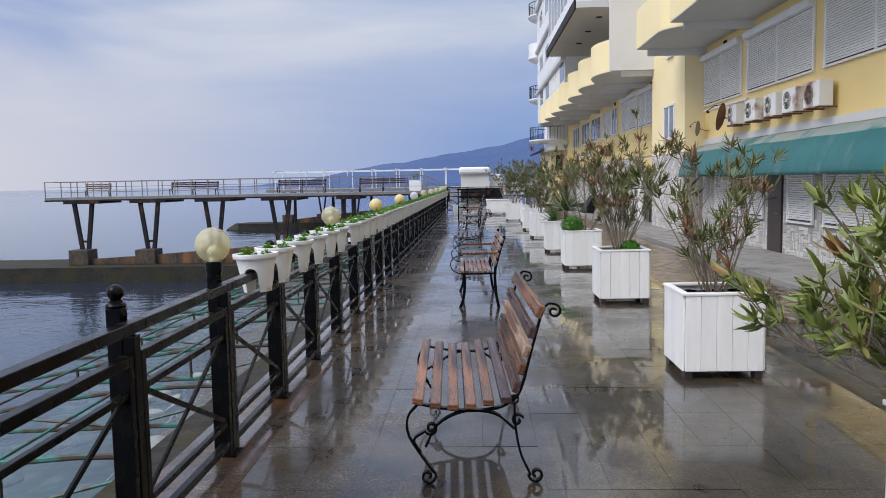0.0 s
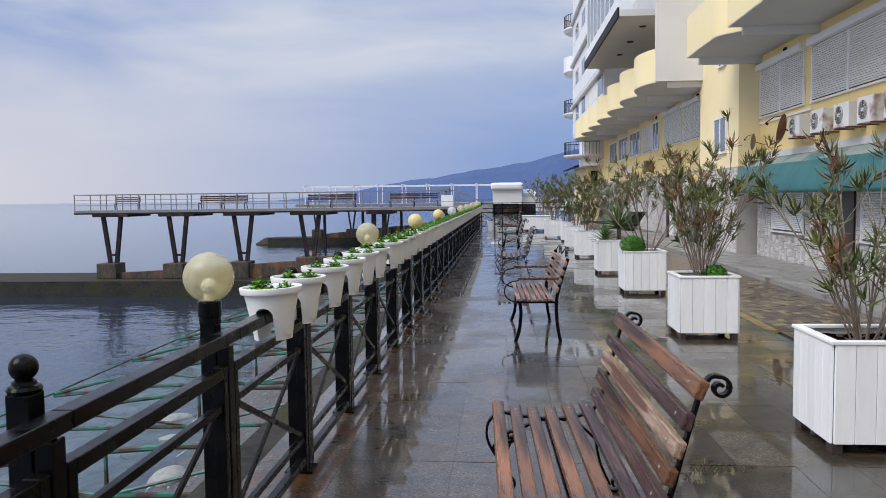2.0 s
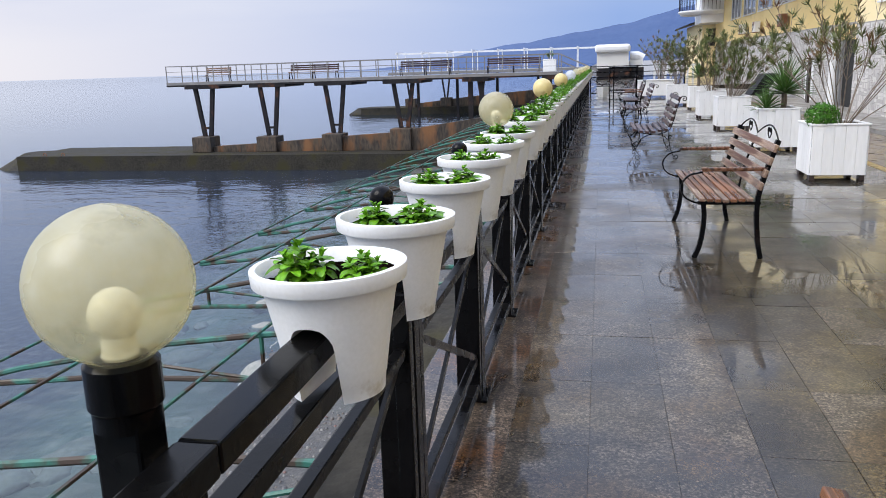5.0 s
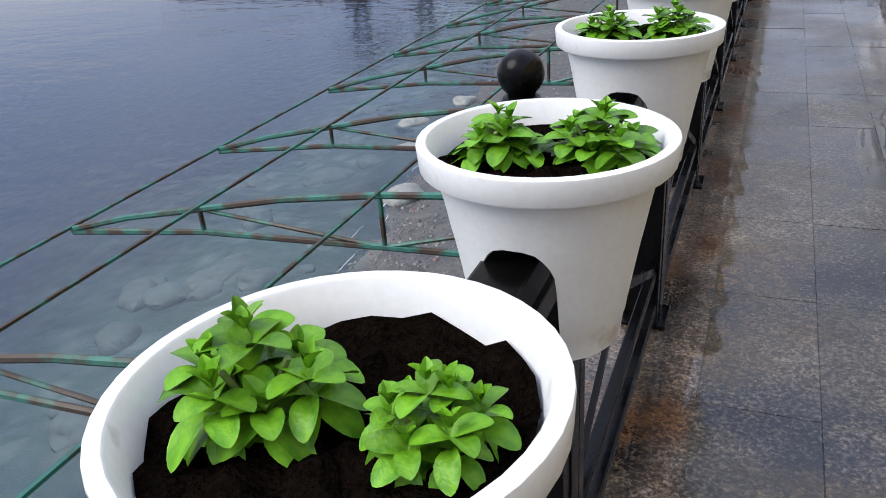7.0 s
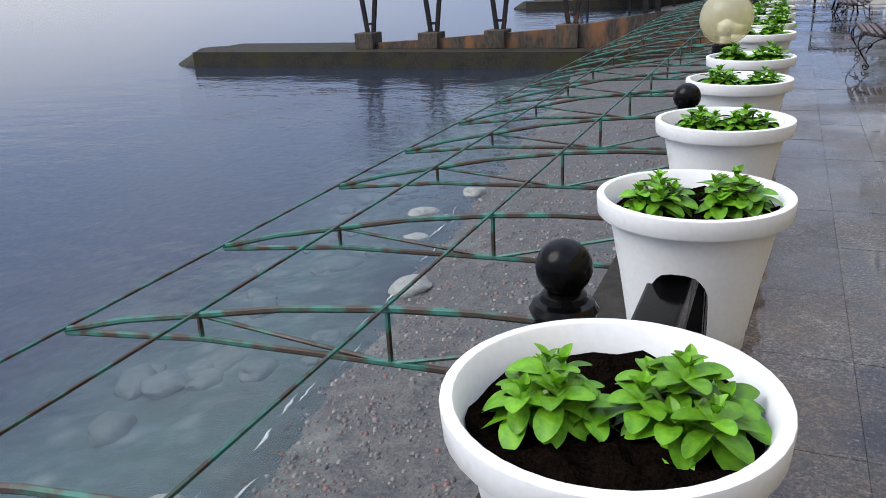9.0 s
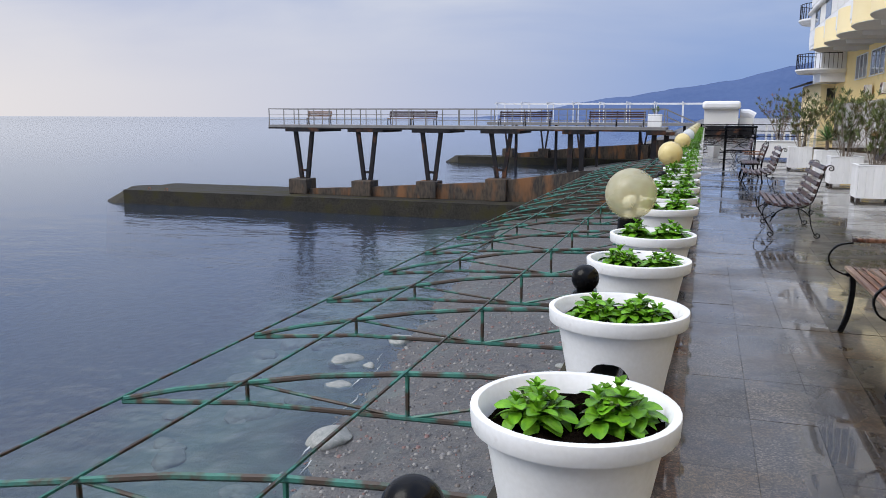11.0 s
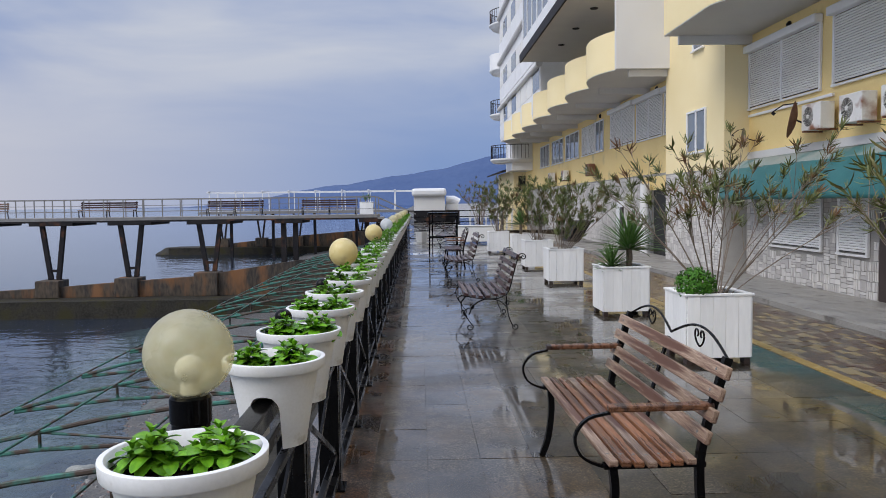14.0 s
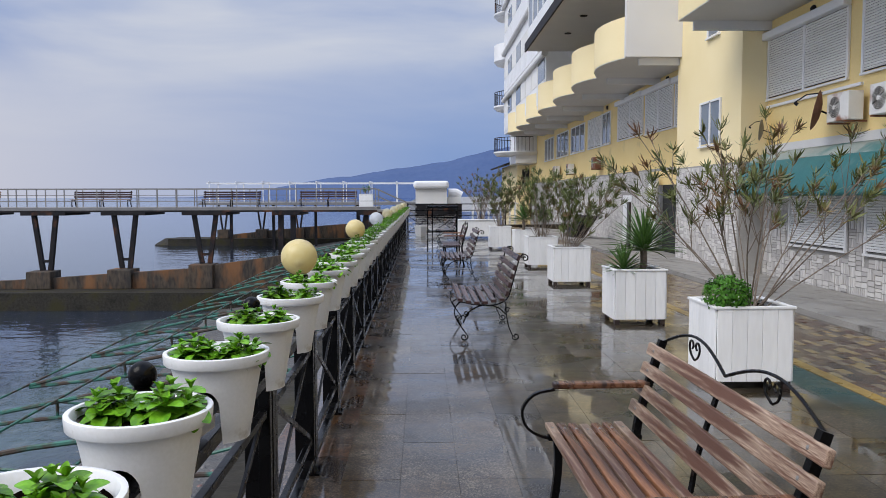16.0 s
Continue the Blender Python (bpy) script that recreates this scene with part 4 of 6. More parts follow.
def herb_bush(seed, r):
    rg = random.Random(seed)
    t = thing("herb_bush", "dense round bright green herb bush", "plant", "shrubs in the planters")
    placed = []
    for k in range(1300):
        v = Vector((rg.gauss(0, 1), rg.gauss(0, 1), rg.gauss(0.25, 1))).normalized() * r * rg.uniform(0.72, 1.06)
        v.z *= 0.85
        s = rg.uniform(0.7, 1.15)
        placed.append((Matrix.Translation(v) @ v.to_track_quat("Z", "Y").to_matrix().to_4x4() @ Matrix.Rotation(rg.uniform(0, 6.28), 4, "Z") @ Matrix.Rotation(radians(rg.uniform(-10, 60)), 4, "X") @ Matrix.Diagonal((s, s, s, 1)), PETAL[1]))
    ob = new("foliage", leaves_mesh("foliage", placed, "herb"))
    ob.parent = t
    st = bmesh.new()
    for k in range(6):
        sweep(st, [(0, 0, -0.17), (0.4 * r * math.cos(k), 0.4 * r * math.sin(k), 0.5 * r)], 0.004, n=5)
    part("trunk", st, "stalk", t)
    return t


SOIL = 0.625
oleander("oleander", 31, 0.95, 0.82, 32, 7, 18, "green_leaf", "dense green oleander shrub with reddish leaf tips", lean=(-0.08, 0.08), low=0.2, size=0.9, broad=1.45).matrix_basis = pose(3.38, 3.15, SOIL)
oleander("oleander", 32, 1.25, 0.6, 12, 5, 19, "olive_leaf", "sparse oleander with bare stems and browned leaves").matrix_basis = pose(3.41, 6.72, SOIL)
oleander("oleander", 33, 1.45, 0.85, 17, 7, 22, "olive_leaf", "tall sparse oleander with browned leaves").matrix_basis = pose(3.36, 10.53, SOIL)
oleander("oleander", 34, 1.62, 1.12, 16, 7, 20, "olive_leaf", "tall leggy oleander with long bare pale stems", low=0.45, reach=1.85, size=0.95, bare=3).matrix_basis = pose(3.47, 14.45, SOIL)
herb_bush(7, 0.19).matrix_basis = pose(3.19, 14.25, SOIL + 0.13)
herb_bush(8, 0.12).matrix_basis = pose(3.46, 10.40, SOIL + 0.05)
yucca("spiky green yucca on a short trunk", 110, 0.56, 3, 0.30).matrix_basis = pose(3.46, 17.70, SOIL)
yucca("small spiky green yucca", 60, 0.33, 4, 0.05).matrix_basis = pose(3.17, 17.55, SOIL)
oleander("oleander", 35, 1.25, 0.8, 16, 7, 26, "bush_leaf", "leaning oleander with green and brown leaves", lean=(0.25, 0)).matrix_basis = pose(3.32, 21.95, SOIL)
oleander("oleander", 36, 1.35, 0.75, 17, 7, 26, "bush_leaf", "bushy oleander with yellow-green leaves").matrix_basis = pose(3.33, 25.4, SOIL)
yucca("leafy green yucca on a thick trunk", 80, 0.45, 9, 0.35).matrix_basis = pose(3.4, 29.0, SOIL)
oleander("oleander", 37, 1.6, 0.8, 17, 7, 26, "bush_leaf", "bushy oleander with yellow-green leaves").matrix_basis = pose(3.0, 31.4, SOIL)
oleander("oleander", 38, 1.7, 0.8, 15, 6, 18, "olive_leaf", "tall thin greyish oleander").matrix_basis = pose(2.9, 37.2, 0.70)


# ---- benches ----
def spiral(cx, cz, r, a0, turns, n=16, grow=0.25):
    """Points of a small scroll in the x-z plane that winds inwards."""
    return [(cx + r * (1 - (1 - grow) * i / n) * math.cos(a0 + turns * 2 * math.pi * i / n), cz + r * (1 - (1 - grow) * i / n) * math.sin(a0 + turns * 2 * math.pi * i / n)) for i in range(n + 1)]


def curve_pts(ctrl, n=18):
    """A smooth line through (x, z) control points."""
    P = [Vector((*p, 0)) for p in ctrl]
    P = [2 * P[0] - P[1], *P, 2 * P[-1] - P[-2]]
    out = []
    seg = len(P) - 3
    for i in range(seg):
        for k in range(max(3, n // seg)):
            s = k / max(3, n // seg)
            a, b, c, d = P[i:i + 4]
            v = 0.5 * ((2 * b) + (c - a) * s + (2 * a - 5 * b + 4 * c - d) * s * s + (3 * b - a - 3 * c + d) * s ** 3)
            out.append((v.x, v.y))
    out.append((P[-2].x, P[-2].y))
    return out


def strap(pts, y, w=0.03, h=0.012):
    return sweep(bmesh.new(), [(x, y, z) for x, z in pts], w, h, flat=True, side=(0, 1, 0))


def slat(t, x, z, tilt, length, material, wide=0.066, thick=0.028, y0=0.0, name="slat"):
    ob = part(name, boxed(-wide / 2, wide / 2, y0, y0 + length, -thick / 2, thick / 2, 0.006), material, t)
    ob.matrix_basis = pose(x, 0, z, 0, -tilt, 0)
    return ob


def bolted(plank, length, top):
    """Two dull bolt heads in the face of a plank, above the iron ends."""
    for y in (0.10, length - 0.10):
        part("bolt", lathe(bmesh.new(), [(0, top - 0.001), (0.008, top - 0.001), (0.0075, top + 0.0015), (0.004, top + 0.0035), (0, top + 0.004)], 10, 0.0, y), "grey_rail", plank, smooth=True)
    return plank


def scroll_bench(length, wood, label):
    """Slatted bench on wrought-iron scroll ends; it faces the sea, its back on +x."""
    t = thing("scroll_bench", label, "bench", "benches along the promenade")
    L = length
    for i in range(6):
        s = i / 5
        seat_wood = "plank_purple" if i == 5 else wood
        bolted(slat(t, 0.02 + 0.091 * i, 0.455 - 0.035 * math.sin(math.pi * min(1, s * 1.1)), -10 if i == 0 else 0, L, seat_wood, 0.058, 0.034), L, 0.017)
    for i in range(5):
        bolted(slat(t, 0.530 + 0.0270 * i + 0.016 * (i == 4), 0.520 + 0.094 * i + 0.012 * (i == 4), 72 - 5 * (i == 4), L, ("plank_purple", "plank_red", "plank_worn", "plank_purple", "plank_red")[i] if wood == "plank_red" else wood, 0.060 if i < 4 else 0.066, 0.036), L, 0.018)
    for y in (0.055, L - 0.055):
        part("end_frame", strap(curve_pts([(0.02, 0.43), (0.20, 0.397), (0.38, 0.392), (0.495, 0.43), (0.555, 0.50), (0.610, 0.70), (0.667, 0.905)]), y), "black", t)
        part("top_scroll", strap(curve_pts([(0.667, 0.905), (0.697, 0.943), (0.728, 0.943)], 8) + spiral(0.728, 0.905, 0.038, 1.5, -1.15), y), "black", t)
        part("front_leg", strap(curve_pts([(0.02, 0.43), (-0.035, 0.36), (-0.03, 0.26), (0.05, 0.13), (0.10, 0.06)]) + spiral(0.065, 0.043, 0.042, 0.3, -1.2), y), "black", t)
        part("front_scroll", strap(spiral(0.085, 0.30, 0.035, -2.2, 1.2)[::-1] + curve_pts([(0.055, 0.285), (-0.005, 0.24), (0.03, 0.17)], 8), y), "black", t)
        part("arch", strap(curve_pts([(0.055, 0.20), (0.12, 0.32), (0.26, 0.388), (0.42, 0.372), (0.52, 0.29)]), y), "black", t)
        part("back_leg", strap(curve_pts([(0.52, 0.43), (0.525, 0.30), (0.55, 0.16), (0.60, 0.045)]) + spiral(0.63, 0.045, 0.042, 3.3, 1.2), y), "black", t)
        part("back_scroll", strap(spiral(0.535, 0.335, 0.034, 0.4, 1.1), y), "black", t)
    part("stretcher", boxed(0.26, 0.29, 0.055, L - 0.055, 0.385, 0.397), "black", t)
    return t


def arm_bench(length, label, seat="plank_red", back="plank_worn"):
    """Slatted bench with plain iron legs, wooden arms on iron loops and a scrolled crest."""
    t = thing("arm_bench", label, "bench", "benches along the promenade")
    L = length
    for i in range(7):
        bolted(slat(t, 0.022 + 0.0565 * i, 0.452 + 0.01 * abs(i - 3) / 3, 0, L, seat if i % 3 else back, 0.043, 0.028), L, 0.014)
    for i in range(4):
        bolted(slat(t, 0.432 + 0.028 * i, 0.56 + 0.092 * i, 73, L, back, 0.058), L, 0.014)
    for y in (0.09, L - 0.09):
        part("seat_bearer", boxed(0.0, 0.45, y - 0.02, y + 0.02, 0.415, 0.437), "black", t)
        part("front_leg", strap(curve_pts([(0.04, 0.43), (0.05, 0.30), (0.03, 0.12), (-0.01, 0.0)]), y, 0.035, 0.035), "black", t)
        part("back_upright", strap(curve_pts([(0.47, 0.0), (0.44, 0.16), (0.425, 0.40), (0.447, 0.55), (0.507, 0.76), (0.550, 0.89)]), y, 0.035, 0.035), "black", t)
        part("arm", boxed(0.02, 0.485, y - 0.028, y + 0.028, 0.665, 0.695, 0.008), "plank_red", t, "worn red-brown wooden arm")
        part("arm_loop", strap(curve_pts([(0.03, 0.66), (-0.07, 0.635), (-0.125, 0.56), (-0.10, 0.475), (-0.02, 0.43), (0.03, 0.425)]), y, 0.022, 0.012), "black", t)
    mid = L / 2
    part("middle_leg", strap(curve_pts([(0.425, 0.43), (0.452, 0.58), (0.512, 0.78), (0.543, 0.86)]), mid, 0.03, 0.012), "black", t)
    for a, b in ((0.10, mid), (mid, L - 0.10)):
        n = 14
        part("crest", sweep(bmesh.new(), [(0.552 + 0.02 * math.sin(math.pi * i / n), a + (b - a) * i / n, 0.885 + 0.085 * math.sin(math.pi * i / n)) for i in range(n + 1)], 0.0065, n=6), "black", t)
        c = (a + b) / 2
        for sgn in (-1, 1):
            curl = curve_pts([(0.004, 0.872), (0.042, 0.893), (0.058, 0.922), (0.046, 0.948), (0.022, 0.948), (0.014, 0.930), (0.026, 0.918)], 24)
            part("crest_scroll", sweep(bmesh.new(), [(0.566, c + sgn * u, v) for u, v in curl], 0.005, n=5), "black", t)
    return t


b1 = scroll_bench(1.55, "plank_red", "red-brown slatted bench on wrought-iron scroll ends, wet")
b1.matrix_basis = pose(1.165, 4.25, 0, 0, 0, 1.8)
b2 = arm_bench(1.64, "worn red-brown slatted bench with wooden arms and scrolled iron crest")
b2.matrix_basis = pose(1.30, 9.97, 0, 0, 0, 1.2)
b3 = scroll_bench(1.5, "plank_purple", "purple-brown slatted bench on wrought-iron scroll ends")
b3.matrix_basis = pose(1.06, 16.3, 0)
copy_thing(b3, pose(1.05, 22.3, 0))
b4 = arm_bench(1.64, "dark purple-brown slatted bench with wooden arms", "plank_purple", "plank_purple")
b4.matrix_basis = pose(1.15, 25.6, 0)
copy_thing(b3, pose(1.2, 34.0, 0))

# ---- end of the promenade: tall table frame, fence, white tub, hut ----
gate = thing("bar_table", "tall black metal bar table frame with a dark top", "table", at=pose(1.25, 30.6, 0))
for x in (-0.42, 0.42):
    for y in (-0.3, 0.3):
        part("leg", boxed(x - 0.015, x + 0.015, y - 0.015, y + 0.015, 0, 1.24), "black", gate)
part("top", boxed(-0.46, 0.46, -0.34, 0.34, 1.24, 1.30, 0.006), "black", gate)
for z in (0.55, 0.95):
    part("stretcher", boxed(-0.42, 0.42, -0.31, -0.29, z, z + 0.025), "black", gate)
    part("stretcher", boxed(-0.42, 0.42, 0.29, 0.31, z, z + 0.025), "black", gate)

fence = thing("end_fence", "black metal fence closing the end of the promenade", "fence", kind="structure")
for i in range(5):
    x = 0.1 + i * 0.98
    part("post", boxed(x - 0.025, x + 0.025, 39.38, 39.43, 0, 1.30), "black", fence)
    if i < 4:
        for z in (0.12, 0.80, 1.0, 1.25):
            part("rail", boxed(x + 0.026, x + 0.954, 39.39, 39.42, z, z + 0.035), "black", fence)
        for a, b in ((0.15, 0.78), (0.78, 0.15)):
            part("brace", bar(bmesh.new(), (x + 0.03, 39.405 + 0.008 * (a - b), a), (x + 0.95, 39.405 + 0.008 * (a - b), b), 0.012, 0.025), "black", fence)

tub = thing("white_tub", "small square white plastic tub on the paving", "tub", at=pose(0.62, 38.9, 0))
tb = bmesh.new()
lathe(tb, [(0, 0), (0.19, 0), (0.24, 0.36), (0.26, 0.36), (0.26, 0.42), (0.235, 0.42), (0.22, 0.1), (0, 0.1)], 4)
part("body", tb, "white_plastic", tub)

hut = thing("kiosk", "small white kiosk with a rounded white roof", "kiosk", at=pose(0, 75, 0))
part("wall", boxed(0.12, 2.8, 0.1, 3, 0.9, 2.2), "shutter", hut)
part("counter", boxed(0.1, 2.9, 0, 3, 0.0, 0.899), "pier_steel", hut, "dark counter front")
part("roof", boxed(-0.05, 2.95, -0.25, 3.2, 2.2, 2.88, 0.22), "white_frame", hut, "rounded white roof")
part("side_hood", sweep(bmesh.new(), [(2.96, 1.0, 1.85), (3.6, 1.0, 1.85), (4.05, 1.0, 1.6)], 0.40, n=12), "white_frame", hut)
part("side_wall", boxed(2.91, 4.0, 0.6, 2.6, 0.9, 1.5), "shutter", hut)
part("side_counter", boxed(2.91, 4.1, 0.5, 2.6, 0, 0.899), "pier_steel", hut)
setting("end_terrace", boxed(-0.5, 9, END + 0.01, 90, -5.4, -0.02), "granite_brown", "dark wet terrace beyond the fence", "terrace")
scr = thing("white_fence", "low white slatted fence on the terrace", "fence", at=pose(0, 70, 0))
for i in range(9):
    part("slat", boxed(4.6 + i * 0.42, 4.75 + i * 0.42, 0, 0.05, 0, 1.1), "white_frame", scr)
part("rail", boxed(4.5, 8.3, -0.04, -0.001, 0.95, 1.05), "white_frame", scr)

# ---- pier ----
PY = 53.0
pier = thing("pier", "steel pier with a grey railing on dark splayed legs", "pier", kind="structure")
part("deck", boxed(-27.95, -1.9, PY, PY + 3.6, 0.80, 0.97), "grey_rail", pier, "grey deck")
part("edge_beam", boxed(-27.95, -1.9, PY - 0.03, PY + 0.10, 0.70, 0.80), "pier_steel", pier)
LEGS = [(-25.4, -2.60), (-20.8, -2.62), (-16.3, -2.52), (-11.75, -2.25)]
for x, z in LEGS:
    part("cross_head", boxed(x - 1.25, x + 1.25, PY - 0.05, PY + 3.4, 0.52, 0.70), "pier_steel", pier)
    for y in (PY + 0.25,):
        for s in (-1, 1):
            part("leg", bar(bmesh.new(), (x + s * 0.62, y, 0.55), (x + s * 0.22, y, z), 0.24, 0.24, up=(0, 1, 0)), "pier_steel", pier)
        part("tie", boxed(x - 0.3, x + 0.3, y - 0.08, y + 0.08, z + 0.45, z + 0.6), "pier_steel", pier)
for x in (-7.1, -2.2):
    for s in (-0.35, 0.35):
        part("leg", boxed(x + s - 0.14, x + s + 0.14, PY + 0.2, PY + 0.5, -4.2, 0.70), "pier_steel", pier)
    part("cross_head", boxed(x - 0.8, x + 0.8, PY - 0.05, PY + 3.4, 0.52, 0.70), "pier_steel", pier)
for yy in (PY + 0.04, PY + 3.5):
    n = 23
    for i in range(n + 1):
        x = -27.9 + i * (25.9 / n)
        part("rail_post", boxed(x - 0.025, x + 0.025, yy - 0.025, yy + 0.025, 0.97, 2.0), "grey_rail", pier)
    part("top_rail", boxed(-27.95, -1.95, yy - 0.03, yy + 0.03, 2.0, 2.05), "grey_rail", pier)
    for z in (1.3, 1.65):
        part("mid_rail", boxed(-27.95, -1.95, yy - 0.012, yy + 0.012, z, z + 0.025), "grey_rail", pier)
part("end_rail", boxed(-27.97, -27.91, PY + 0.1, PY + 3.4, 2.0, 2.05), "grey_rail", pier)
# steps from the deck down to the promenade
for i in range(6):
    part("step", boxed(-1.89 + i * 0.33, -1.55 + i * 0.33, PY, PY + 1.6, 0.0 if i > 3 else 0.5, 0.82 - i * 0.16), "concrete", pier)
for yy in (PY - 0.03, PY + 1.63):
    part("stair_rail", bar(bmesh.new(), (-1.95, yy, 2.0), (0.35, yy, 0.95), 0.05, 0.06), "grey_rail", pier)
    part("stair_rail", bar(bmesh.new(), (-1.95, yy, 1.6), (0.35, yy, 0.55), 0.03, 0.04), "grey_rail", pier)


def pier_bench(x, n, turn):
    t = thing("pier_bench", "weathered grey slatted bench on the pier", "bench", "benches on the pier", at=pose(x, PY + 1.5, 0.97, 0, 0, turn))
    L = 1.7 * n
    for i in range(4):
        part("slat", boxed(0, L, i * 0.12, i * 0.12 + 0.09, 0.42, 0.46), "plank_worn", t)
    for i in range(3):
        part("slat", boxed(0, L, 0.50 + 0.03 * i, 0.53 + 0.03 * i, 0.55 + 0.13 * i, 0.65 + 0.13 * i), "plank_purple" if n > 1 else "plank_worn", t)
    for k in range(n + 1):
        xx = 0.08 + k * (L - 0.16) / n
        part("leg", strap(curve_pts([(0.02, 0.0), (0.0, 0.2), (0.06, 0.42), (0.48, 0.42), (0.62, 0.95)]), 0, 0.05, 0.04), "black", t, at=pose(xx, 0, 0, 0, 0, 90))
        part("leg", strap(curve_pts([(0.45, 0.42), (0.5, 0.2), (0.58, 0.0)]), 0, 0.05, 0.04), "black", t, at=pose(xx, 0, 0, 0, 0, 90))
    return t


pier_bench(-25.9, 1, 12)
pier_bench(-19.9, 2, 0)
pier_bench(-12.3, 2, 0)
pier_bench(-6.6, 2, 0)
ptub = thing("pier_planter", "white planter with a dark shrub on the pier", "planter", at=pose(-2.6, PY + 1.2, 0.97))
part("box", boxed(-0.4, 0.4, -0.3, 0.3, 0, 0.75, 0.02), "white_wood", ptub)
oleander("clipped_shrub", 51, 0.35, 0.3, 10, 3, 14, "yucca_leaf", "small dark green shrub in the pier planter").matrix_basis = pose(-2.6, PY + 1.2, 1.72)

# breakwater: low foot with a pointed tip, the stained wall on it, leg blocks
def prism(bm, outline, z0, z1):
    a, b = [bm.verts.new((x, y, z0)) for x, y in outline], [bm.verts.new((x, y, z1)) for x, y in outline]
    bm.faces.new(a[::-1])
    bm.faces.new(b)
    for i in range(len(a)):
        j = (i + 1) % len(a)
        bm.faces.new((a[i], a[j], b[j], b[i]))
    return bm


mole = thing("breakwater", "low concrete breakwater stained with algae and rust", "breakwater", kind="structure")
ft = prism(bmesh.new(), [(-38.6, 51.0), (-0.56, 50.4), (-0.56, 57.5), (-38.6, 56.8)], -8.4, -3.62)
part("foot", ft, "mole_foot", mole, "wet concrete foot")
part("tip", lathe(bmesh.new(), [(0, -8.4), (3.2, -8.4), (2.9, -4.6), (1.2, -3.63), (0, -3.63)], 14, -38.8, 53.9), "mole_foot", mole)
bm = bmesh.new()
for x0, x1, za, zb in ((-24.8, -21.55, -3.24, -3.08), (-20.2, -17.05, -3.0, -2.78), (-15.7, -12.5, -2.70, -2.5), (-11.15, -6.6, -2.3, -1.65), (-6.6, -0.56, -1.65, -1.0)):
    v = [bm.verts.new(p) for p in ((x0, 52.6, -3.61), (x1, 52.6, -3.61), (x1, 52.6, zb), (x0, 52.6, za), (x0, 53.1, -3.61), (x1, 53.1, -3.61), (x1, 53.1, zb), (x0, 53.1, za))]
    for f in ((0, 1, 2, 3), (5, 4, 7, 6), (3, 2, 6, 7), (1, 5, 6, 2), (4, 0, 3, 7)):
        bm.faces.new([v[i] for i in f])
part("stained_wall", bm, "mole", mole, "rust-streaked concrete wall")
for x, z in LEGS:
    part("leg_block", boxed(x - 0.75, x + 0.6, 52.3, 53.7, -3.61, z, 0.04), "mole", mole)
for x in (-36.6, -35.2):
    part("mooring_ring", sweep(bmesh.new(), [(x + 0.12 * math.cos(a), 51.3, -3.56 + 0.12 * math.sin(a)) for a in [k * math.pi / 6 for k in range(-1, 8)]], 0.03, n=5), "rust", mole)

mole2 = thing("far_breakwater", "second breakwater farther along the coast", "breakwater", kind="structure")
part("foot", prism(bmesh.new(), [(-31.2, 107.2), (-0.5, 106), (-0.5, 112), (-31.2, 111.6)], -8.4, -3.7), "mole_foot", mole2)
part("tip", lathe(bmesh.new(), [(0, -8.4), (2.4, -8.4), (2.2, -4.5), (0.9, -3.71), (0, -3.71)], 14, -31.3, 109.4), "mole_foot", mole2)
bm = bmesh.new()
for x0, x1, za, zb in ((-23.6, -18.9, -3.25, -2.75), (-18.9, -14.2, -2.75, -2.3), (-14.2, -6.0, -2.3, -1.7), (-6.0, -0.5, -1.3, -0.9)):
    v = [bm.verts.new(p) for p in ((x0, 108.2, -3.69), (x1, 108.2, -3.69), (x1, 108.2, zb), (x0, 108.2, za), (x0, 109.0, -3.69), (x1, 109.0, -3.69), (x1, 109.0, zb), (x0, 109.0, za))]
    for f in ((0, 1, 2, 3), (5, 4, 7, 6), (3, 2, 6, 7), (1, 5, 6, 2), (4, 0, 3, 7)):
        bm.faces.new([v[i] for i in f])
part("stained_wall", bm, "mole", mole2)
for x, z in ((-24.4, -2.6), (-19.6, -2.55), (-14.9, -2.4), (-7.0, -1.9)):
    part("leg_block", boxed(x - 0.75, x + 0.65, 107.6, 109.2, -3.69, z, 0.04), "mole", mole2)
    for s in (-1, 1):
        part("leg", bar(bmesh.new(), (x + s * 0.6, 108, 0.7), (x + s * 0.15, 108, z), 0.2, 0.2, up=(0, 1, 0)), "pier_steel", mole2)
part("deck", boxed(-27, 0, 107, 111, 0.6, 0.9), "grey_rail", mole2)

pav = thing("white_pergola", "long white pergola frame on the far pier", "pergola", kind="structure")
for i in range(9):
    x = -24.0 + i * 3.1
    for y in (100.0, 104.0):
        part("post", boxed(x - 0.045, x + 0.045, y - 0.045, y + 0.045, 0.9, 3.05), "white_frame", pav)
    part("cross_beam", boxed(x - 0.06, x + 0.06, 99.6, 104.4, 3.19, 3.33), "white_frame", pav)
for y in (100.0, 104.0):
    part("beam", boxed(-24.3, 1.0, y - 0.07, y + 0.07, 3.05, 3.19), "white_frame", pav)
part("deck", boxed(-25, 1.5, 99, 105, 0.6, 0.9), "grey_rail", pav)
for i in range(5):
    part("pile", boxed(-22 + i * 5 - 0.15, -22 + i * 5 + 0.15, 101.8, 102.2, -7, 0.6), "pier_steel", pav)

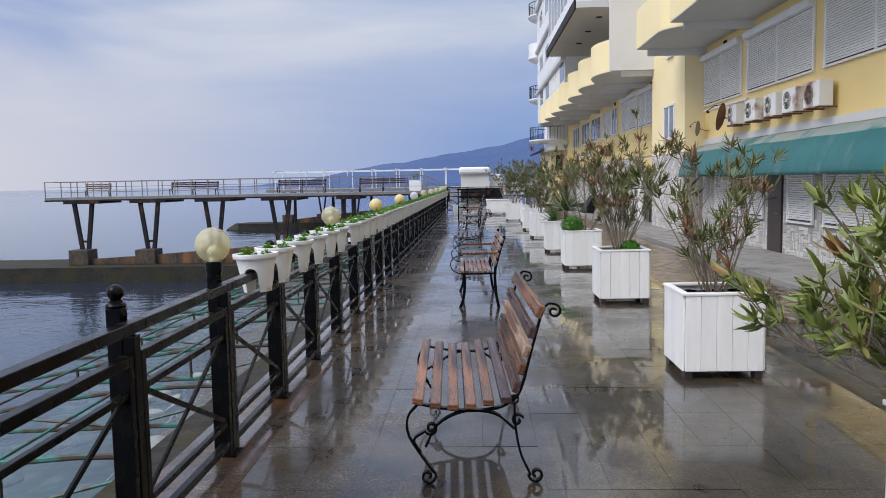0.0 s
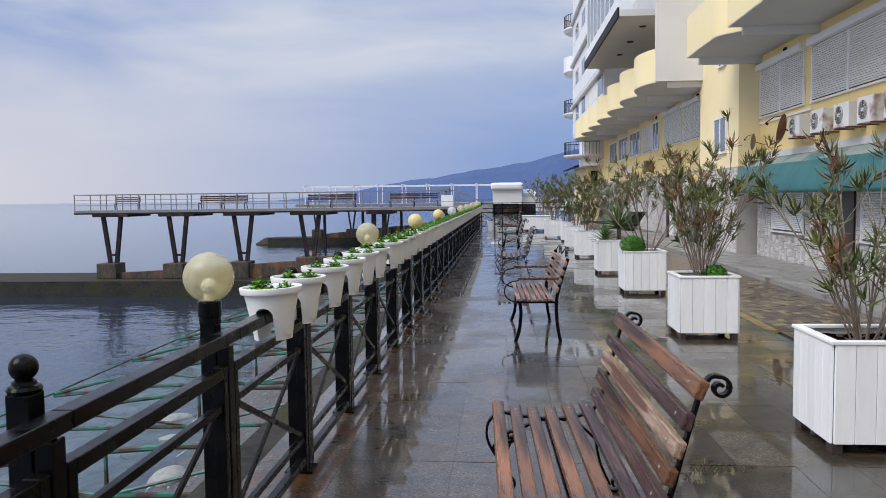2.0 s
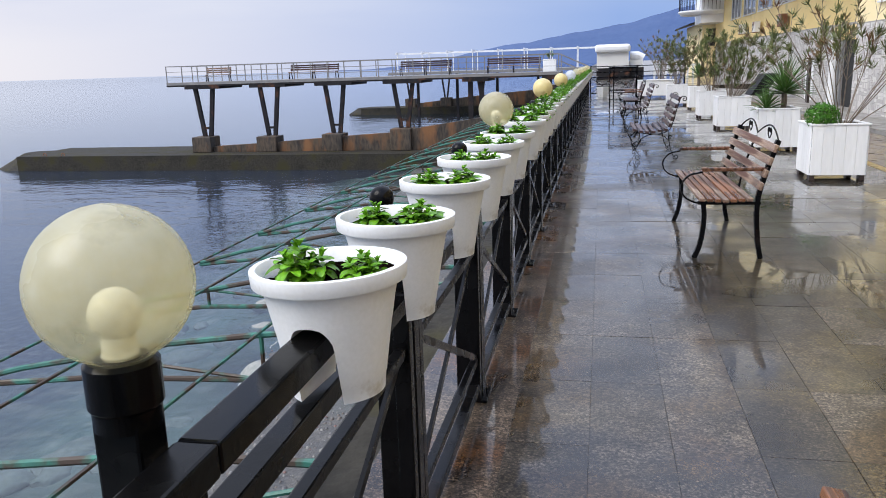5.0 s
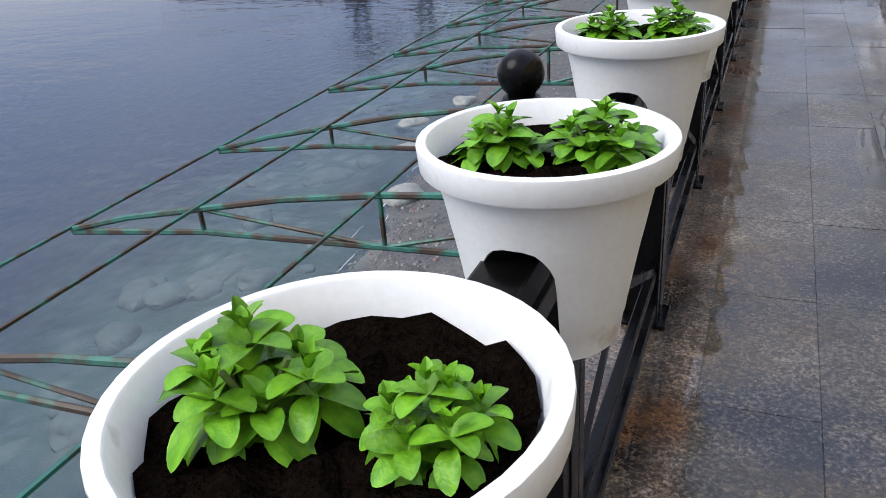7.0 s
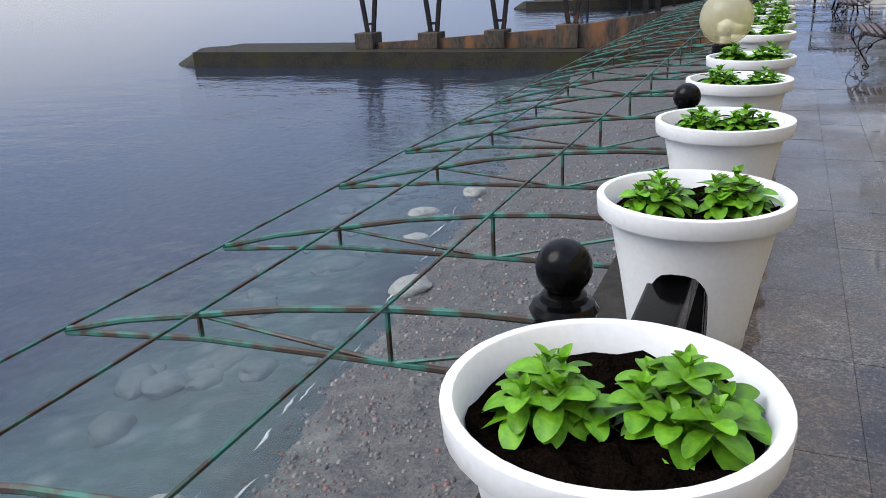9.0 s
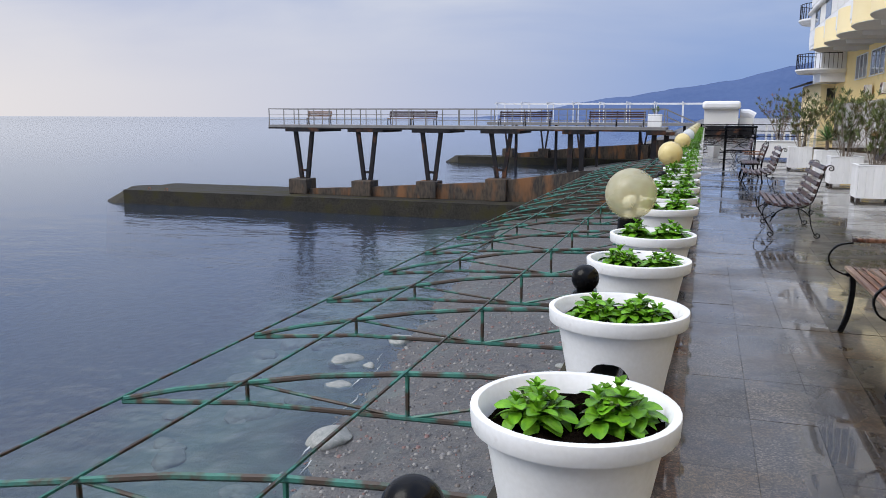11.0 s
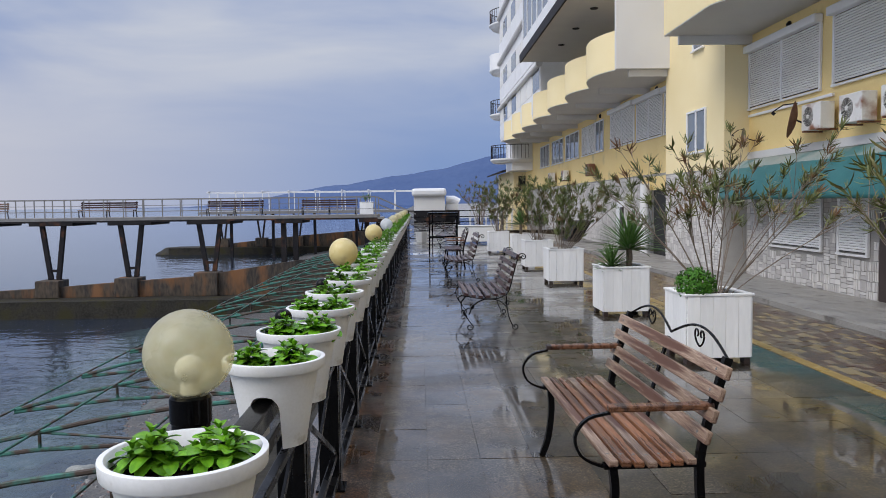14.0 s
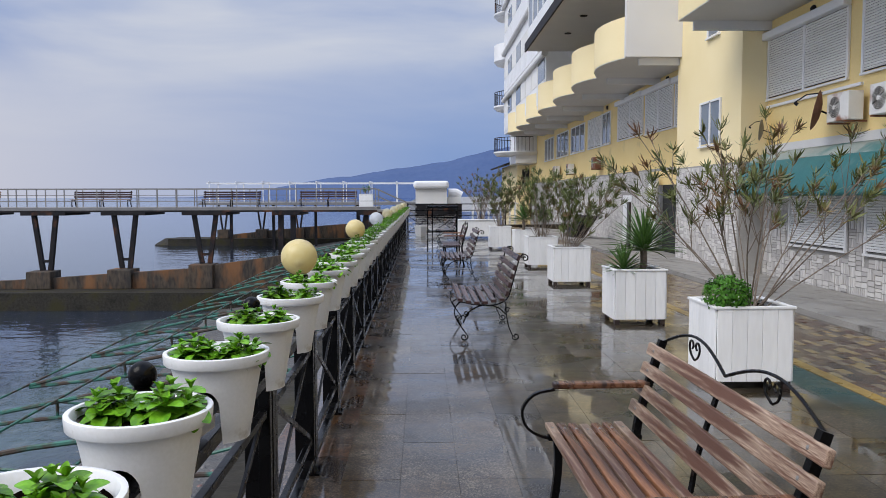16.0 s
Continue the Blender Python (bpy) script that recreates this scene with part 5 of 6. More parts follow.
# ---- rusty frame over the beach ----
TP = 1.70
SHIFT = {-1: 0.01, 0: -0.04, 1: -0.12, 2: 0.06, 3: -0.05}   # the frames stand a little unevenly
TRUSS_Y = [8.44 + TP * k + SHIFT.get(k, 0.0) for k in range(-6, 19)]
TOP = [(-0.54, -0.10), (-1.05, -0.11), (-1.55, -0.15), (-2.2, -0.235), (-2.78, -0.35), (-3.35, -0.46), (-3.88, -0.60)]


def truss():
    t = thing("canopy_truss", "arched steel truss, green paint flaking to rust", "truss", "trusses over the beach")
    part("top_chord", sweep(bmesh.new(), [(x, 0, z) for x, z in TOP], 0.021, n=7), "green_pipe", t, smooth=True)
    part("bottom_chord", sweep(bmesh.new(), [(-0.54, 0, -0.43), (-1.55, 0, -0.46), (-2.78, 0, -0.50), (-3.88, 0, -0.62)], 0.020, n=7), "green_pipe", t, smooth=True)
    for x, a, b in ((-1.55, -0.15, -0.46), (-2.78, -0.35, -0.50)):
        part("strut", sweep(bmesh.new(), [(x, 0, a), (x, 0, b)], 0.016, n=6), "green_pipe", t)
    part("diagonal", sweep(bmesh.new(), [(-1.55, 0, -0.46), (-2.78, 0, -0.35)], 0.013, n=6), "green_pipe", t)
    part("diagonal", sweep(bmesh.new(), [(-1.55, 0, -0.46), (-0.54, 0, -0.20)], 0.013, n=6), "green_pipe", t)
    part("diagonal", sweep(bmesh.new(), [(-2.78, 0, -0.50), (-3.88, 0, -0.60)], 0.013, n=6), "green_pipe", t)
    return t


tr0 = truss()
tr0.matrix_basis = pose(0, TRUSS_Y[0], 0)
for y in TRUSS_Y[1:]:
    copy_thing(tr0, pose(0, y, 0))
for x, z in ((-1.55, -0.13), (-2.78, -0.33), (-3.88, -0.585)):
    p = part("purlin", sweep(bmesh.new(), [(x, y - 0.6, z) for y in TRUSS_Y] + [(x, TRUSS_Y[-1] + 1, z)], 0.0125, n=6), "green_pipe", smooth=True)
    tagged(p, "long thin steel tube across the trusses, rusty green", "tube", "tubes of the beach frame")
# stones on the beach, near the wall and in the shallows
rg = random.Random(77)
rock_me = []
for s in range(4):
    bm = bmesh.new()
    bmesh.ops.create_icosphere(bm, subdivisions=3, radius=1.0)
    for v in bm.verts:
        v.co *= 1 + 0.35 * noise.noise(v.co * 1.2 + Vector((s * 9, 0, 0)))
        v.co.z *= 0.55
    ob = part("rock", bm, "boulder", smooth=True)
    rock_me.append(ob.data)
    bpy.data.objects.remove(ob)
for i in range(90):
    y = rg.uniform(7, 26)
    x = rg.uniform(-2.6, -0.9) if i % 2 else rg.uniform(shore_x(y) - 4.5, shore_x(y) + 0.3)
    s = rg.uniform(0.06, 0.15) if i % 2 else rg.uniform(0.14, 0.42)
    o = new("rock", rg.choice(rock_me))
    o.matrix_basis = pose(x, y, beach_z(x, y) + s * 0.05, 0, 0, rg.uniform(0, 360)) @ Matrix.Diagonal((s * rg.uniform(0.8, 1.5), s, s, 1))
    tagged(o, "pale rounded beach stone" if i % 2 else "pale flat boulder under shallow water", "stone", "stones on the beach")

# broken lines of wash where the water meets the pebbles
rf = random.Random(19)
for i in range(16):
    y0, n = 9.5 + 0.9 * i + rf.uniform(-0.3, 0.3), rf.randint(5, 10)
    off, wide = rf.choice((-0.05, -0.15, -0.4)) + rf.uniform(-0.2, 0.1), rf.uniform(0.012, 0.035)
    vs, fs = [], []
    for j in range(n + 1):
        y = y0 + j * 0.11
        x = shore_x(y) + off + 0.16 * noise.noise((y * 1.3, off, 2.0)) + 0.05 * noise.noise((y * 6, off, 7.0))
        w = wide * math.sin(math.pi * (j + 0.3) / (n + 0.6)) * (0.7 + 0.8 * abs(noise.noise((y * 9, 3.0, off))))
        vs += [(x - w, y, SEA + 0.004), (x, y + 0.01, SEA + 0.014), (x + w * 0.7, y, SEA + 0.004)]
        if j:
            b = 3 * j
            fs += [(b - 3, b - 2, b + 1, b), (b - 2, b - 1, b + 2, b + 1)]
    me = bpy.data.meshes.new("foam_line")
    me.from_pydata(vs, [], fs)
    me.materials.append(M["foam"])
    for p in me.polygons:
        p.use_smooth = True
    tagged(new("foam_line", me), "thin broken line of white foam at the waterline", "foam", "wash along the beach")

# loose pebbles between the wall and the water
M["pebble"] = island_material("beach_pebble", [(0.10, 0.095, 0.09), (0.16, 0.15, 0.14), (0.05, 0.05, 0.05), (0.22, 0.21, 0.19), (0.09, 0.07, 0.055), (0.15, 0.06, 0.045)], 0.45)
vs, fs = [], []
for i in range(9000):
    y = 5.0 + 28 * rg.random() ** 1.4
    x = rg.uniform(shore_x(y) - 0.3, -0.6)
    r = 0.018 + 0.05 * rg.random() ** 3
    a, z = rg.uniform(0, 6.28), beach_z(x, y)
    ca, sa, e = math.cos(a), math.sin(a), rg.uniform(0.6, 1.0)
    b = len(vs)
    ring = [(r * math.cos(k * 1.0472), r * e * math.sin(k * 1.0472)) for k in range(6)]
    vs += [(x + u * ca - v * sa, y + u * sa + v * ca, z - 0.01) for u, v in ring]
    vs += [(x + 0.6 * (u * ca - v * sa), y + 0.6 * (u * sa + v * ca), z + r * 0.5) for u, v in ring]
    fs += [(b + k, b + (k + 1) % 6, b + 6 + (k + 1) % 6, b + 6 + k) for k in range(6)] + [tuple(b + 6 + k for k in range(6))]
me = bpy.data.meshes.new("pebbles")
me.from_pydata(vs, [], fs)
me.materials.append(M["pebble"])
for p in me.polygons:
    p.use_smooth = True
tagged(new("pebbles", me), "grey, dark and brick-red pebbles on the beach", "pebbles", kind="stuff")

# ---- house ----
GZ = ground_z(FX)
setting("wall_house", boxed(FX, FX + 7, -8, 70, -1.0, 12.0), "yellow_wall", "yellow plastered house front above stone cladding", "house wall")
blk = setting("wall_block", boxed(8.5, FX - 0.001, 27.1, 31.95, 2.42, 12.0), "cream_wall", "projecting pale yellow plastered bay", "house wall")
setting("wall_block_base", boxed(8.5, FX - 0.001, 27.12, 31.93, -0.7, 2.42), "mortar", "stone-clad base of the projecting bay", "house wall")
setting("wall_base", boxed(FX - 0.05, FX - 0.001, -8, 27.1, -0.9, 2.45), "mortar", "mortared base of the stone-clad wall", "house wall")
setting("wall_base_far", boxed(FX - 0.05, FX - 0.001, 31.96, 69, -0.9, 2.55), "mortar", "stone-clad base of the house", "house wall")
setting("wall_fin", boxed(6.8, 8.499, 31.6, 31.8, 5.75, 12.0), "grey_plaster", "grey plastered side wall of the balconies", "house wall")
setting("kerb", bar(bmesh.new(), (7.75, -8, ground_z(7.75) + 0.0), (7.75, 66, ground_z(7.75) + 0.0), 2.6, 0.13, up=(0.08, 0, 1)), "concrete", "worn concrete pavement strip beside the house", "pavement")


def roller_window(y0, y1, z0, z1, panes, x=FX, boxed_top=True, slats="shutter"):
    """A window closed by roller shutters: frame, slats, shutter box."""
    t = thing("shuttered_window", "wide window closed by pale grey roller shutters", "window", "shuttered windows", "structure")
    w = (y1 - y0) / panes
    for p in range(panes):
        a, b = y0 + p * w + 0.035, y0 + (p + 1) * w - 0.035
        bm = bmesh.new()
        n = int((z1 - z0) / 0.055)
        for i in range(n):
            zz = z0 + 0.04 + i * (z1 - z0 - 0.05) / n
            hgt = (z1 - z0 - 0.05) / n
            vs = [bm.verts.new(q) for q in ((x - 0.03, a, zz + 0.006), (x - 0.03, b, zz + 0.006), (x - 0.042, b, zz + hgt * 0.55), (x - 0.042, a, zz + hgt * 0.55), (x - 0.03, b, zz + hgt), (x - 0.03, a, zz + hgt))]
            bm.faces.new(vs[:4])
            bm.faces.new((vs[3], vs[2], vs[4], vs[5]))
        part("shutter", bm, slats, t)
        part("backing", boxed(x - 0.026, x - 0.002, a, b, z0 + 0.03, z1), "hole", t)
    for p in range(panes + 1):
        yy = y0 + p * w
        part("upright", boxed(x - 0.055, x - 0.003, yy - 0.035, yy + 0.035, z0, z1, 0.004), "white_frame", t)
    part("sill", boxed(x - 0.075, x - 0.003, y0 - 0.04, y1 + 0.04, z0 - 0.045, z0, 0.004), "white_frame", t)
    if boxed_top:
        part("shutter_box", boxed(x - 0.20, x - 0.003, y0 - 0.05, y1 + 0.05, z1, z1 + 0.19, 0.03), "white_frame", t, "white shutter box")
    return t


def glazed_window(y0, y1, z0, z1, panes, x=FX):
    t = thing("glazed_window", "white framed window with dark panes", "window", "glazed windows", "structure")
    w = (y1 - y0) / panes
    for p in range(panes):
        part("pane", boxed(x - 0.02, x - 0.004, y0 + p * w + 0.04, y0 + (p + 1) * w - 0.04, z0 + 0.05, z1 - 0.05), "glass", t)
    for p in range(panes + 1):
        yy = y0 + p * w
        part("upright", boxed(x - 0.05, x - 0.003, yy - 0.04, yy + 0.04, z0, z1, 0.004), "white_frame", t)
    part("head", boxed(x - 0.05, x - 0.003, y0 + 0.041, y1 - 0.041, z1 - 0.06, z1, 0.004), "white_frame", t)
    part("sill", boxed(x - 0.09, x - 0.003, y0 - 0.06, y1 + 0.06, z0 - 0.05, z0, 0.004), "white_frame", t)
    return t


for a, b in ((23.45, 27.05), (18.6, 22.9), (13.6, 18.0), (9.0, 13.0)):
    roller_window(a, b, 3.92, 5.33, 2)
roller_window(32.3, 34.1, 3.9, 5.3, 1)
roller_window(34.4, 37.6, 3.9, 5.35, 2)
roller_window(38.0, 41.8, 3.95, 5.4, 2)
roller_window(45.0, 47.9, 3.95, 5.4, 2, boxed_top=False)
glazed_window(43.2, 44.8, 3.95, 5.4, 2)
glazed_window(48.8, 52.5, 3.95, 5.4, 3)
glazed_window(53.4, 57.2, 3.95, 5.4, 3)
glazed_window(58.4, 62.0, 3.95, 5.4, 3)
glazed_window(28.4, 29.85, 2.95, 4.15, 2, x=8.5)
glazed_window(28.6, 29.4, 5.85, 6.9, 1, x=8.5)

for a, b in ((23.2, 25.6), (21.45, 22.5), (18.35, 19.75), (14.6, 17.75), (10, 13.6)):
    roller_window(a, b, 0.48, 1.75, 1, x=FX - 0.06, boxed_top=False, slats="white_frame")
door = thing("door_house", "dark brown door under the awning", "door", kind="structure")
leaf_ob = part("leaf", boxed(FX - 0.10, FX - 0.055, 20.15, 21.05, -0.42, 1.75, 0.005), "dark_door", door)
part("door_handle", sweep(bmesh.new(), [(FX - 0.11, 20.25, 0.62), (FX - 0.15, 20.25, 0.62), (FX - 0.15, 20.38, 0.62)], 0.012, n=6), "grey_rail", leaf_ob)
part("doorstep", boxed(FX - 0.75, FX - 0.06, 19.9, 21.3, -0.62, -0.42, 0.01), "concrete", door)

# awning with a rounded front
aw = thing("awning", "long faded teal fabric awning with a rounded front", "awning", kind="structure")
prof = [(FX - 0.06, 2.62), (FX - 0.35, 2.55), (FX - 0.62, 2.36), (FX - 0.82, 2.08), (FX - 0.93, 1.80), (FX - 0.95, 1.66), (FX - 0.95, 1.58)]
ys = list(np.arange(6.0, 26.8, 0.32)) + [26.7]
bm = bmesh.new()
rows = [[bm.verts.new((x + 0.012 * math.sin(y * 2.1) + 0.01 * noise.noise((y * 1.5, z * 3, 0)), y, z + 0.012 * noise.noise((y * 0.9, z, 4)))) for x, z in prof] for y in ys]
for a, b in zip(rows, rows[1:]):
    for k in range(len(prof) - 1):
        bm.faces.new((a[k], a[k + 1], b[k + 1], b[k]))
for r in (rows[0], rows[-1]):
    c = bm.verts.new((FX - 0.06, r[0].co.y, 1.62))
    for k in range(len(prof) - 1):
        bm.faces.new((c, r[k], r[k + 1]))
ob = part("fabric", bm, "teal", aw, "teal fabric, dusty and faded along its top", smooth=True)
ob.data.materials.append(M["teal_faded"])
for p in ob.data.polygons:
    p.material_index = 1 if p.center.z > 2.33 + 0.05 * noise.noise((p.center.y * 0.8, 0, 0)) else 0
sol = ob.modifiers.new("thick", "SOLIDIFY")
sol.thickness = 0.006
for y in np.arange(6.3, 26.6, 2.25):
    part("rib", sweep(bmesh.new(), [(x + 0.03, y, z - 0.02) for x, z in prof], 0.014, n=5), "grey_rail", aw)
setting("cornice", boxed(FX - 0.045, FX - 0.002, -8, 27.1, 2.62, 2.80), "grey_plaster", "grey weathered ledge above the awning", "ledge")
setting("ledge", boxed(FX - 0.06, FX - 0.002, 22.9, 27.05, 3.70, 3.76), "white_frame", "white cable duct under the windows", "duct")


def aircon(label):
    """An outdoor unit; its fan looks towards -x, its left end towards +y."""
    t = thing("air_conditioner", label, "air conditioner", "outdoor units on the house")
    casing = part("casing", boxed(-0.30, 0.0, -0.40, 0.40, 0, 0.55, 0.015), "ac_white", t)
    part("fan_hollow", lathe(bmesh.new(), [(0, 0.0), (0.205, 0.0), (0.205, 0.006), (0, 0.006)], 28), "fan_dark", casing)
    casing.children[0].matrix_basis = pose(-0.298, 0.10, 0.28, 0, -90, 0)
    part("hub", lathe(bmesh.new(), [(0, 0.006), (0.06, 0.006), (0.05, 0.016), (0, 0.02)], 16), "ac_white", casing)
    next(c for c in casing.children if c.name.startswith("hub")).matrix_basis = pose(-0.300, 0.10, 0.28, 0, -90, 0)
    for r in (0.07, 0.105, 0.14, 0.175, 0.205):
        n = 28
        part("grille_ring", sweep(bmesh.new(), [(-0.312, 0.10 + r * math.cos(2 * math.pi * i / n), 0.28 + r * math.sin(2 * math.pi * i / n)) for i in range(n + 1)], 0.004, n=4), "ac_white", casing)
    for k in range(8):
        a = k * math.pi / 4
        part("blade", bar(bmesh.new(), (-0.307, 0.10 + 0.05 * math.cos(a), 0.28 + 0.05 * math.sin(a)), (-0.307, 0.10 + 0.19 * math.cos(a + 0.3), 0.28 + 0.19 * math.sin(a + 0.3)), 0.003, 0.05, up=(1, 0, 0)), "grey_rail", casing)
    for y in (-0.3, 0.3):
        part("bracket", boxed(-0.32, 0.12, y - 0.02, y + 0.02, -0.035, -0.001), "rust", t, "rusty wall bracket")
    return t


ac = aircon("white air conditioner outdoor unit with rust stains")
ac.matrix_basis = pose(FX - 0.125, 23.05, 3.02)
for y in (21.55, 20.15, 18.95, 17.75):
    copy_thing(ac, pose(FX - 0.125, y, 3.02))
rac = aircon("rusty brown air conditioner outdoor unit")
rac.matrix_basis = pose(FX - 0.125, 44.9, 2.85)
next(c for c in rac.children if c.name.startswith("casing")).data.materials[0] = M["rust"]
copy_thing(ac, pose(FX - 0.125, 51.5, 2.8))
copy_thing(ac, pose(FX - 0.125, 56.0, 2.85))


def dish(y, z, tilt, material, label, size):
    t = thing("satellite_dish", label, "satellite dish", "dishes on the house", at=pose(FX - 0.46 * size, y, z, 0, tilt, -31) @ Matrix.Diagonal((size, size, size, 1)))
    part("bowl", lathe(bmesh.new(), [(0, 0.0), (0.18, 0.02), (0.32, 0.06), (0.42, 0.11), (0.425, 0.105), (0.32, 0.05), (0.18, 0.008), (0, -0.012)], 28), material, t, smooth=True)
    part("arm", sweep(bmesh.new(), [(0.38, 0, 0.06), (0.3, 0, 0.35), (0.1, 0, 0.55)], 0.014, n=6), "pier_steel", t)
    part("receiver", sweep(bmesh.new(), [(0.1, 0, 0.55), (0.06, 0, 0.48)], 0.035, n=8), "pier_steel", t)
    part("mount", sweep(bmesh.new(), [(0, 0, -0.01), (-0.08, 0, -0.3), (-0.1, 0.1, -0.55)], 0.02, n=6), "pier_steel", t)
    return t


dish(23.65, 3.28, -78, "rust", "rusty brown satellite dish on a wall arm", 0.95)
dish(26.7, 3.15, -84, "grey_rail", "small grey satellite dish on a wall arm", 0.6)


# curved balconies
def balcony(flip=1, length=4.3):
    """Flat side at y = 0, front curving back to the wall along +y."""
    t = thing("balcony", "cream plastered balcony with a curved front", "balcony", "curved balconies", "structure")
    n = 18
    front = [(-2.25 * (1.0 if i / n < 0.7 else math.cos((i / n - 0.7) / 0.3 * 1.35) ** 0.5), flip * length * i / n) for i in range(n + 1)]
    line = [(0.0, 0.0), *front, (0.0, flip * length)] if flip < 0 else [(0.0, 0.0)] + [(-(2.22 + 0.52 * math.sin(math.pi * (i / n) ** 0.85)), flip * length * i / n) for i in range(n + 1)] + [(0.0, flip * length)]
    floor_bm, par = bmesh.new(), bmesh.new()
    prism(floor_bm, line if flip > 0 else line[::-1], 0.0, 0.16)
    part("slab", floor_bm, "grey_plaster", t, "grey plaster underside")
    mid_y = flip * length / 2
    ring = [[par.verts.new((x * k, mid_y + (y - mid_y) * k2, z)) for x, y in line] for k, k2, z in ((1.004, 1.004, 0.02), (1.004, 1.004, 1.25), (0.95, 0.95, 1.25), (0.95, 0.95, 0.17))]
    for a, b in zip(ring, ring[1:]):
        for i in range(len(line) - 1):
            par.faces.new((a[i], a[i + 1], b[i + 1], b[i]))
    part("parapet", par, "cream_wall", t, smooth=True)
    part("bracket", boxed(-1.9, 0.0, min(0, flip * 0.12), max(0, flip * 0.12), -0.22, -0.001), "grey_plaster", t)
    return t


balc = balcony()
balc.matrix_basis = pose(FX - 0.001, 31.81, 5.75)
for y in (35.9, 40.2, 44.7, 49.2, 53.8, 58.4):
    copy_thing(balc, pose(FX - 0.001, y, 5.75))
balc2 = balcony(-1, 4.4)
balc2.matrix_basis = pose(FX - 0.001, 27.09, 5.80)
for y in (22.6, 18.1, 13.6):
    copy_thing(balc2, pose(FX - 0.001, y, 5.80))
for y in (24.9, 35.0, 39.3, 43.8):
    t = thing("wall_lamp", "small dark wall lamp under a balcony", "lamp", "wall lamps", at=pose(FX - 0.02, y, 5.62))
    part("body", lathe(bmesh.new(), [(0, -0.12), (0.05, -0.12), (0.08, 0.0), (0.03, 0.06), (0, 0.06)], 12), "pier_steel", t)

# upper terrace with its soffit and glazing, white bay at the far end
ter = thing("upper_terrace", "overhanging terrace slab with glazed white front", "terrace", kind="structure")
part("slab", boxed(5.75, FX - 0.001, 33.6, 46.5, 8.6, 8.85), "grey_plaster", ter, "grey soffit")
part("edge", boxed(5.68, 5.749, 33.6, 46.5, 8.55, 8.95), "pier_steel", ter, "dark slab edge")
for y in (35.6, 38.9, 42.2):
    part("soffit_lamp", lathe(bmesh.new(), [(0, 8.57), (0.14, 8.57), (0.15, 8.599), (0, 8.599)], 18, 7.0, y), "pier_steel", ter)
for i in range(9):
    y = 34.0 + i * 1.52
    part("mullion", boxed(5.80, 5.88, y - 0.05, y + 0.05, 8.86, 12.2), "white_frame", ter)
    if i < 8:
        part("pane", boxed(5.83, 5.85, y + 0.05, y + 1.47, 9.6, 12.2), "glass", ter)
        part("panel", boxed(5.81, 5.87, y + 0.05, y + 1.47, 8.86, 9.6), "white_frame", ter)
setting("wall_upper", boxed(8.3, FX - 0.001, 33.0, 46.4, 8.86, 12.0), "grey_plaster", "upper house wall", "house wall")
glazed_window(36.2, 38.4, 6.2, 8.4, 2)
glazed_window(40.6, 42.8, 6.2, 8.4, 2)

bay = thing("white_bay", "tall white clad bay with glazing and ledges", "bay", kind="structure")
part("core", boxed(6.75, FX - 0.001, 46.6, 66.0, 6.1, 19.0), "white_frame", bay)
for z in (8.55, 11.9, 15.2):
    part("ledge", sweep(bmesh.new(), [(6.68, 46.5, z), (6.68, 66.05, z)], 0.17, n=10), "grey_plaster", bay)
for z in (6.3, 9.0, 12.3, 15.6):
    for i in range(8):
        y = 46.9 + i * 2.4
        part("panel", boxed(6.715, 6.748, y, y + 2.3, z, z + 1.0), "white_frame", bay)
        part("pane" if i not in (2, 3) else "panel", boxed(6.725, 6.748, y + 0.06, y + 2.24, z + 1.06, z + 2.1), "glass" if i in (0, 4, 6) else "shutter", bay)
end = thing("end_house", "cream end house with an arched window and balconies", "house", kind="structure")
part("wall", boxed(8.2, 14, 70.1, 82, -1, 4.2), "cream_wall", end)
part("roof", bar(bmesh.new(), (8.0, 70.0, 4.3), (8.0, 82, 4.3), 1.8, 0.12, up=(-0.3, 0, 1)), "pier_steel", end)
part("arched_window", boxed(8.6, 9.4, 70.03, 70.099, 2.4, 3.7, 0.03), "hole", end)
for z in (4.6, 8.0, 11.4, 14.8):
    t = end
    part("balcony_slab", lathe(bmesh.new(), [(0, z), (1.9, z), (2.1, z + 0.2), (2.1, z + 0.3), (0, z + 0.3)], 24, 8.2, 67.6), "white_frame", t, smooth=False)
    if z in (11.4,):
        part("balcony_parapet", lathe(bmesh.new(), [(2.08, z + 0.3), (2.08, z + 1.4), (1.98, z + 1.4), (1.98, z + 0.3)], 24, 8.2, 67.6), "white_frame", t, smooth=True)
    else:
        for k in range(26):
            a = math.pi / 2 + math.pi * 1.1 * k / 25
            xx, yy = 8.2 + 2.02 * math.cos(a), 67.6 + 2.02 * math.sin(a)
            part("baluster", boxed(xx - 0.015, xx + 0.015, yy - 0.015, yy + 0.015, z + 0.3, z + 1.3), "pier_steel", t)
        part("balcony_rail", sweep(bmesh.new(), [(8.2 + 2.02 * math.cos(math.pi / 2 + math.pi * 1.1 * k / 25), 67.6 + 2.02 * math.sin(math.pi / 2 + math.pi * 1.1 * k / 25), z + 1.32) for k in range(26)], 0.03, n=5), "pier_steel", t)
setting("wall_end", boxed(7.6, FX + 4, 66.06, 70.09, 4.0, 19.0), "white_frame", "white end wall of the house", "house wall")

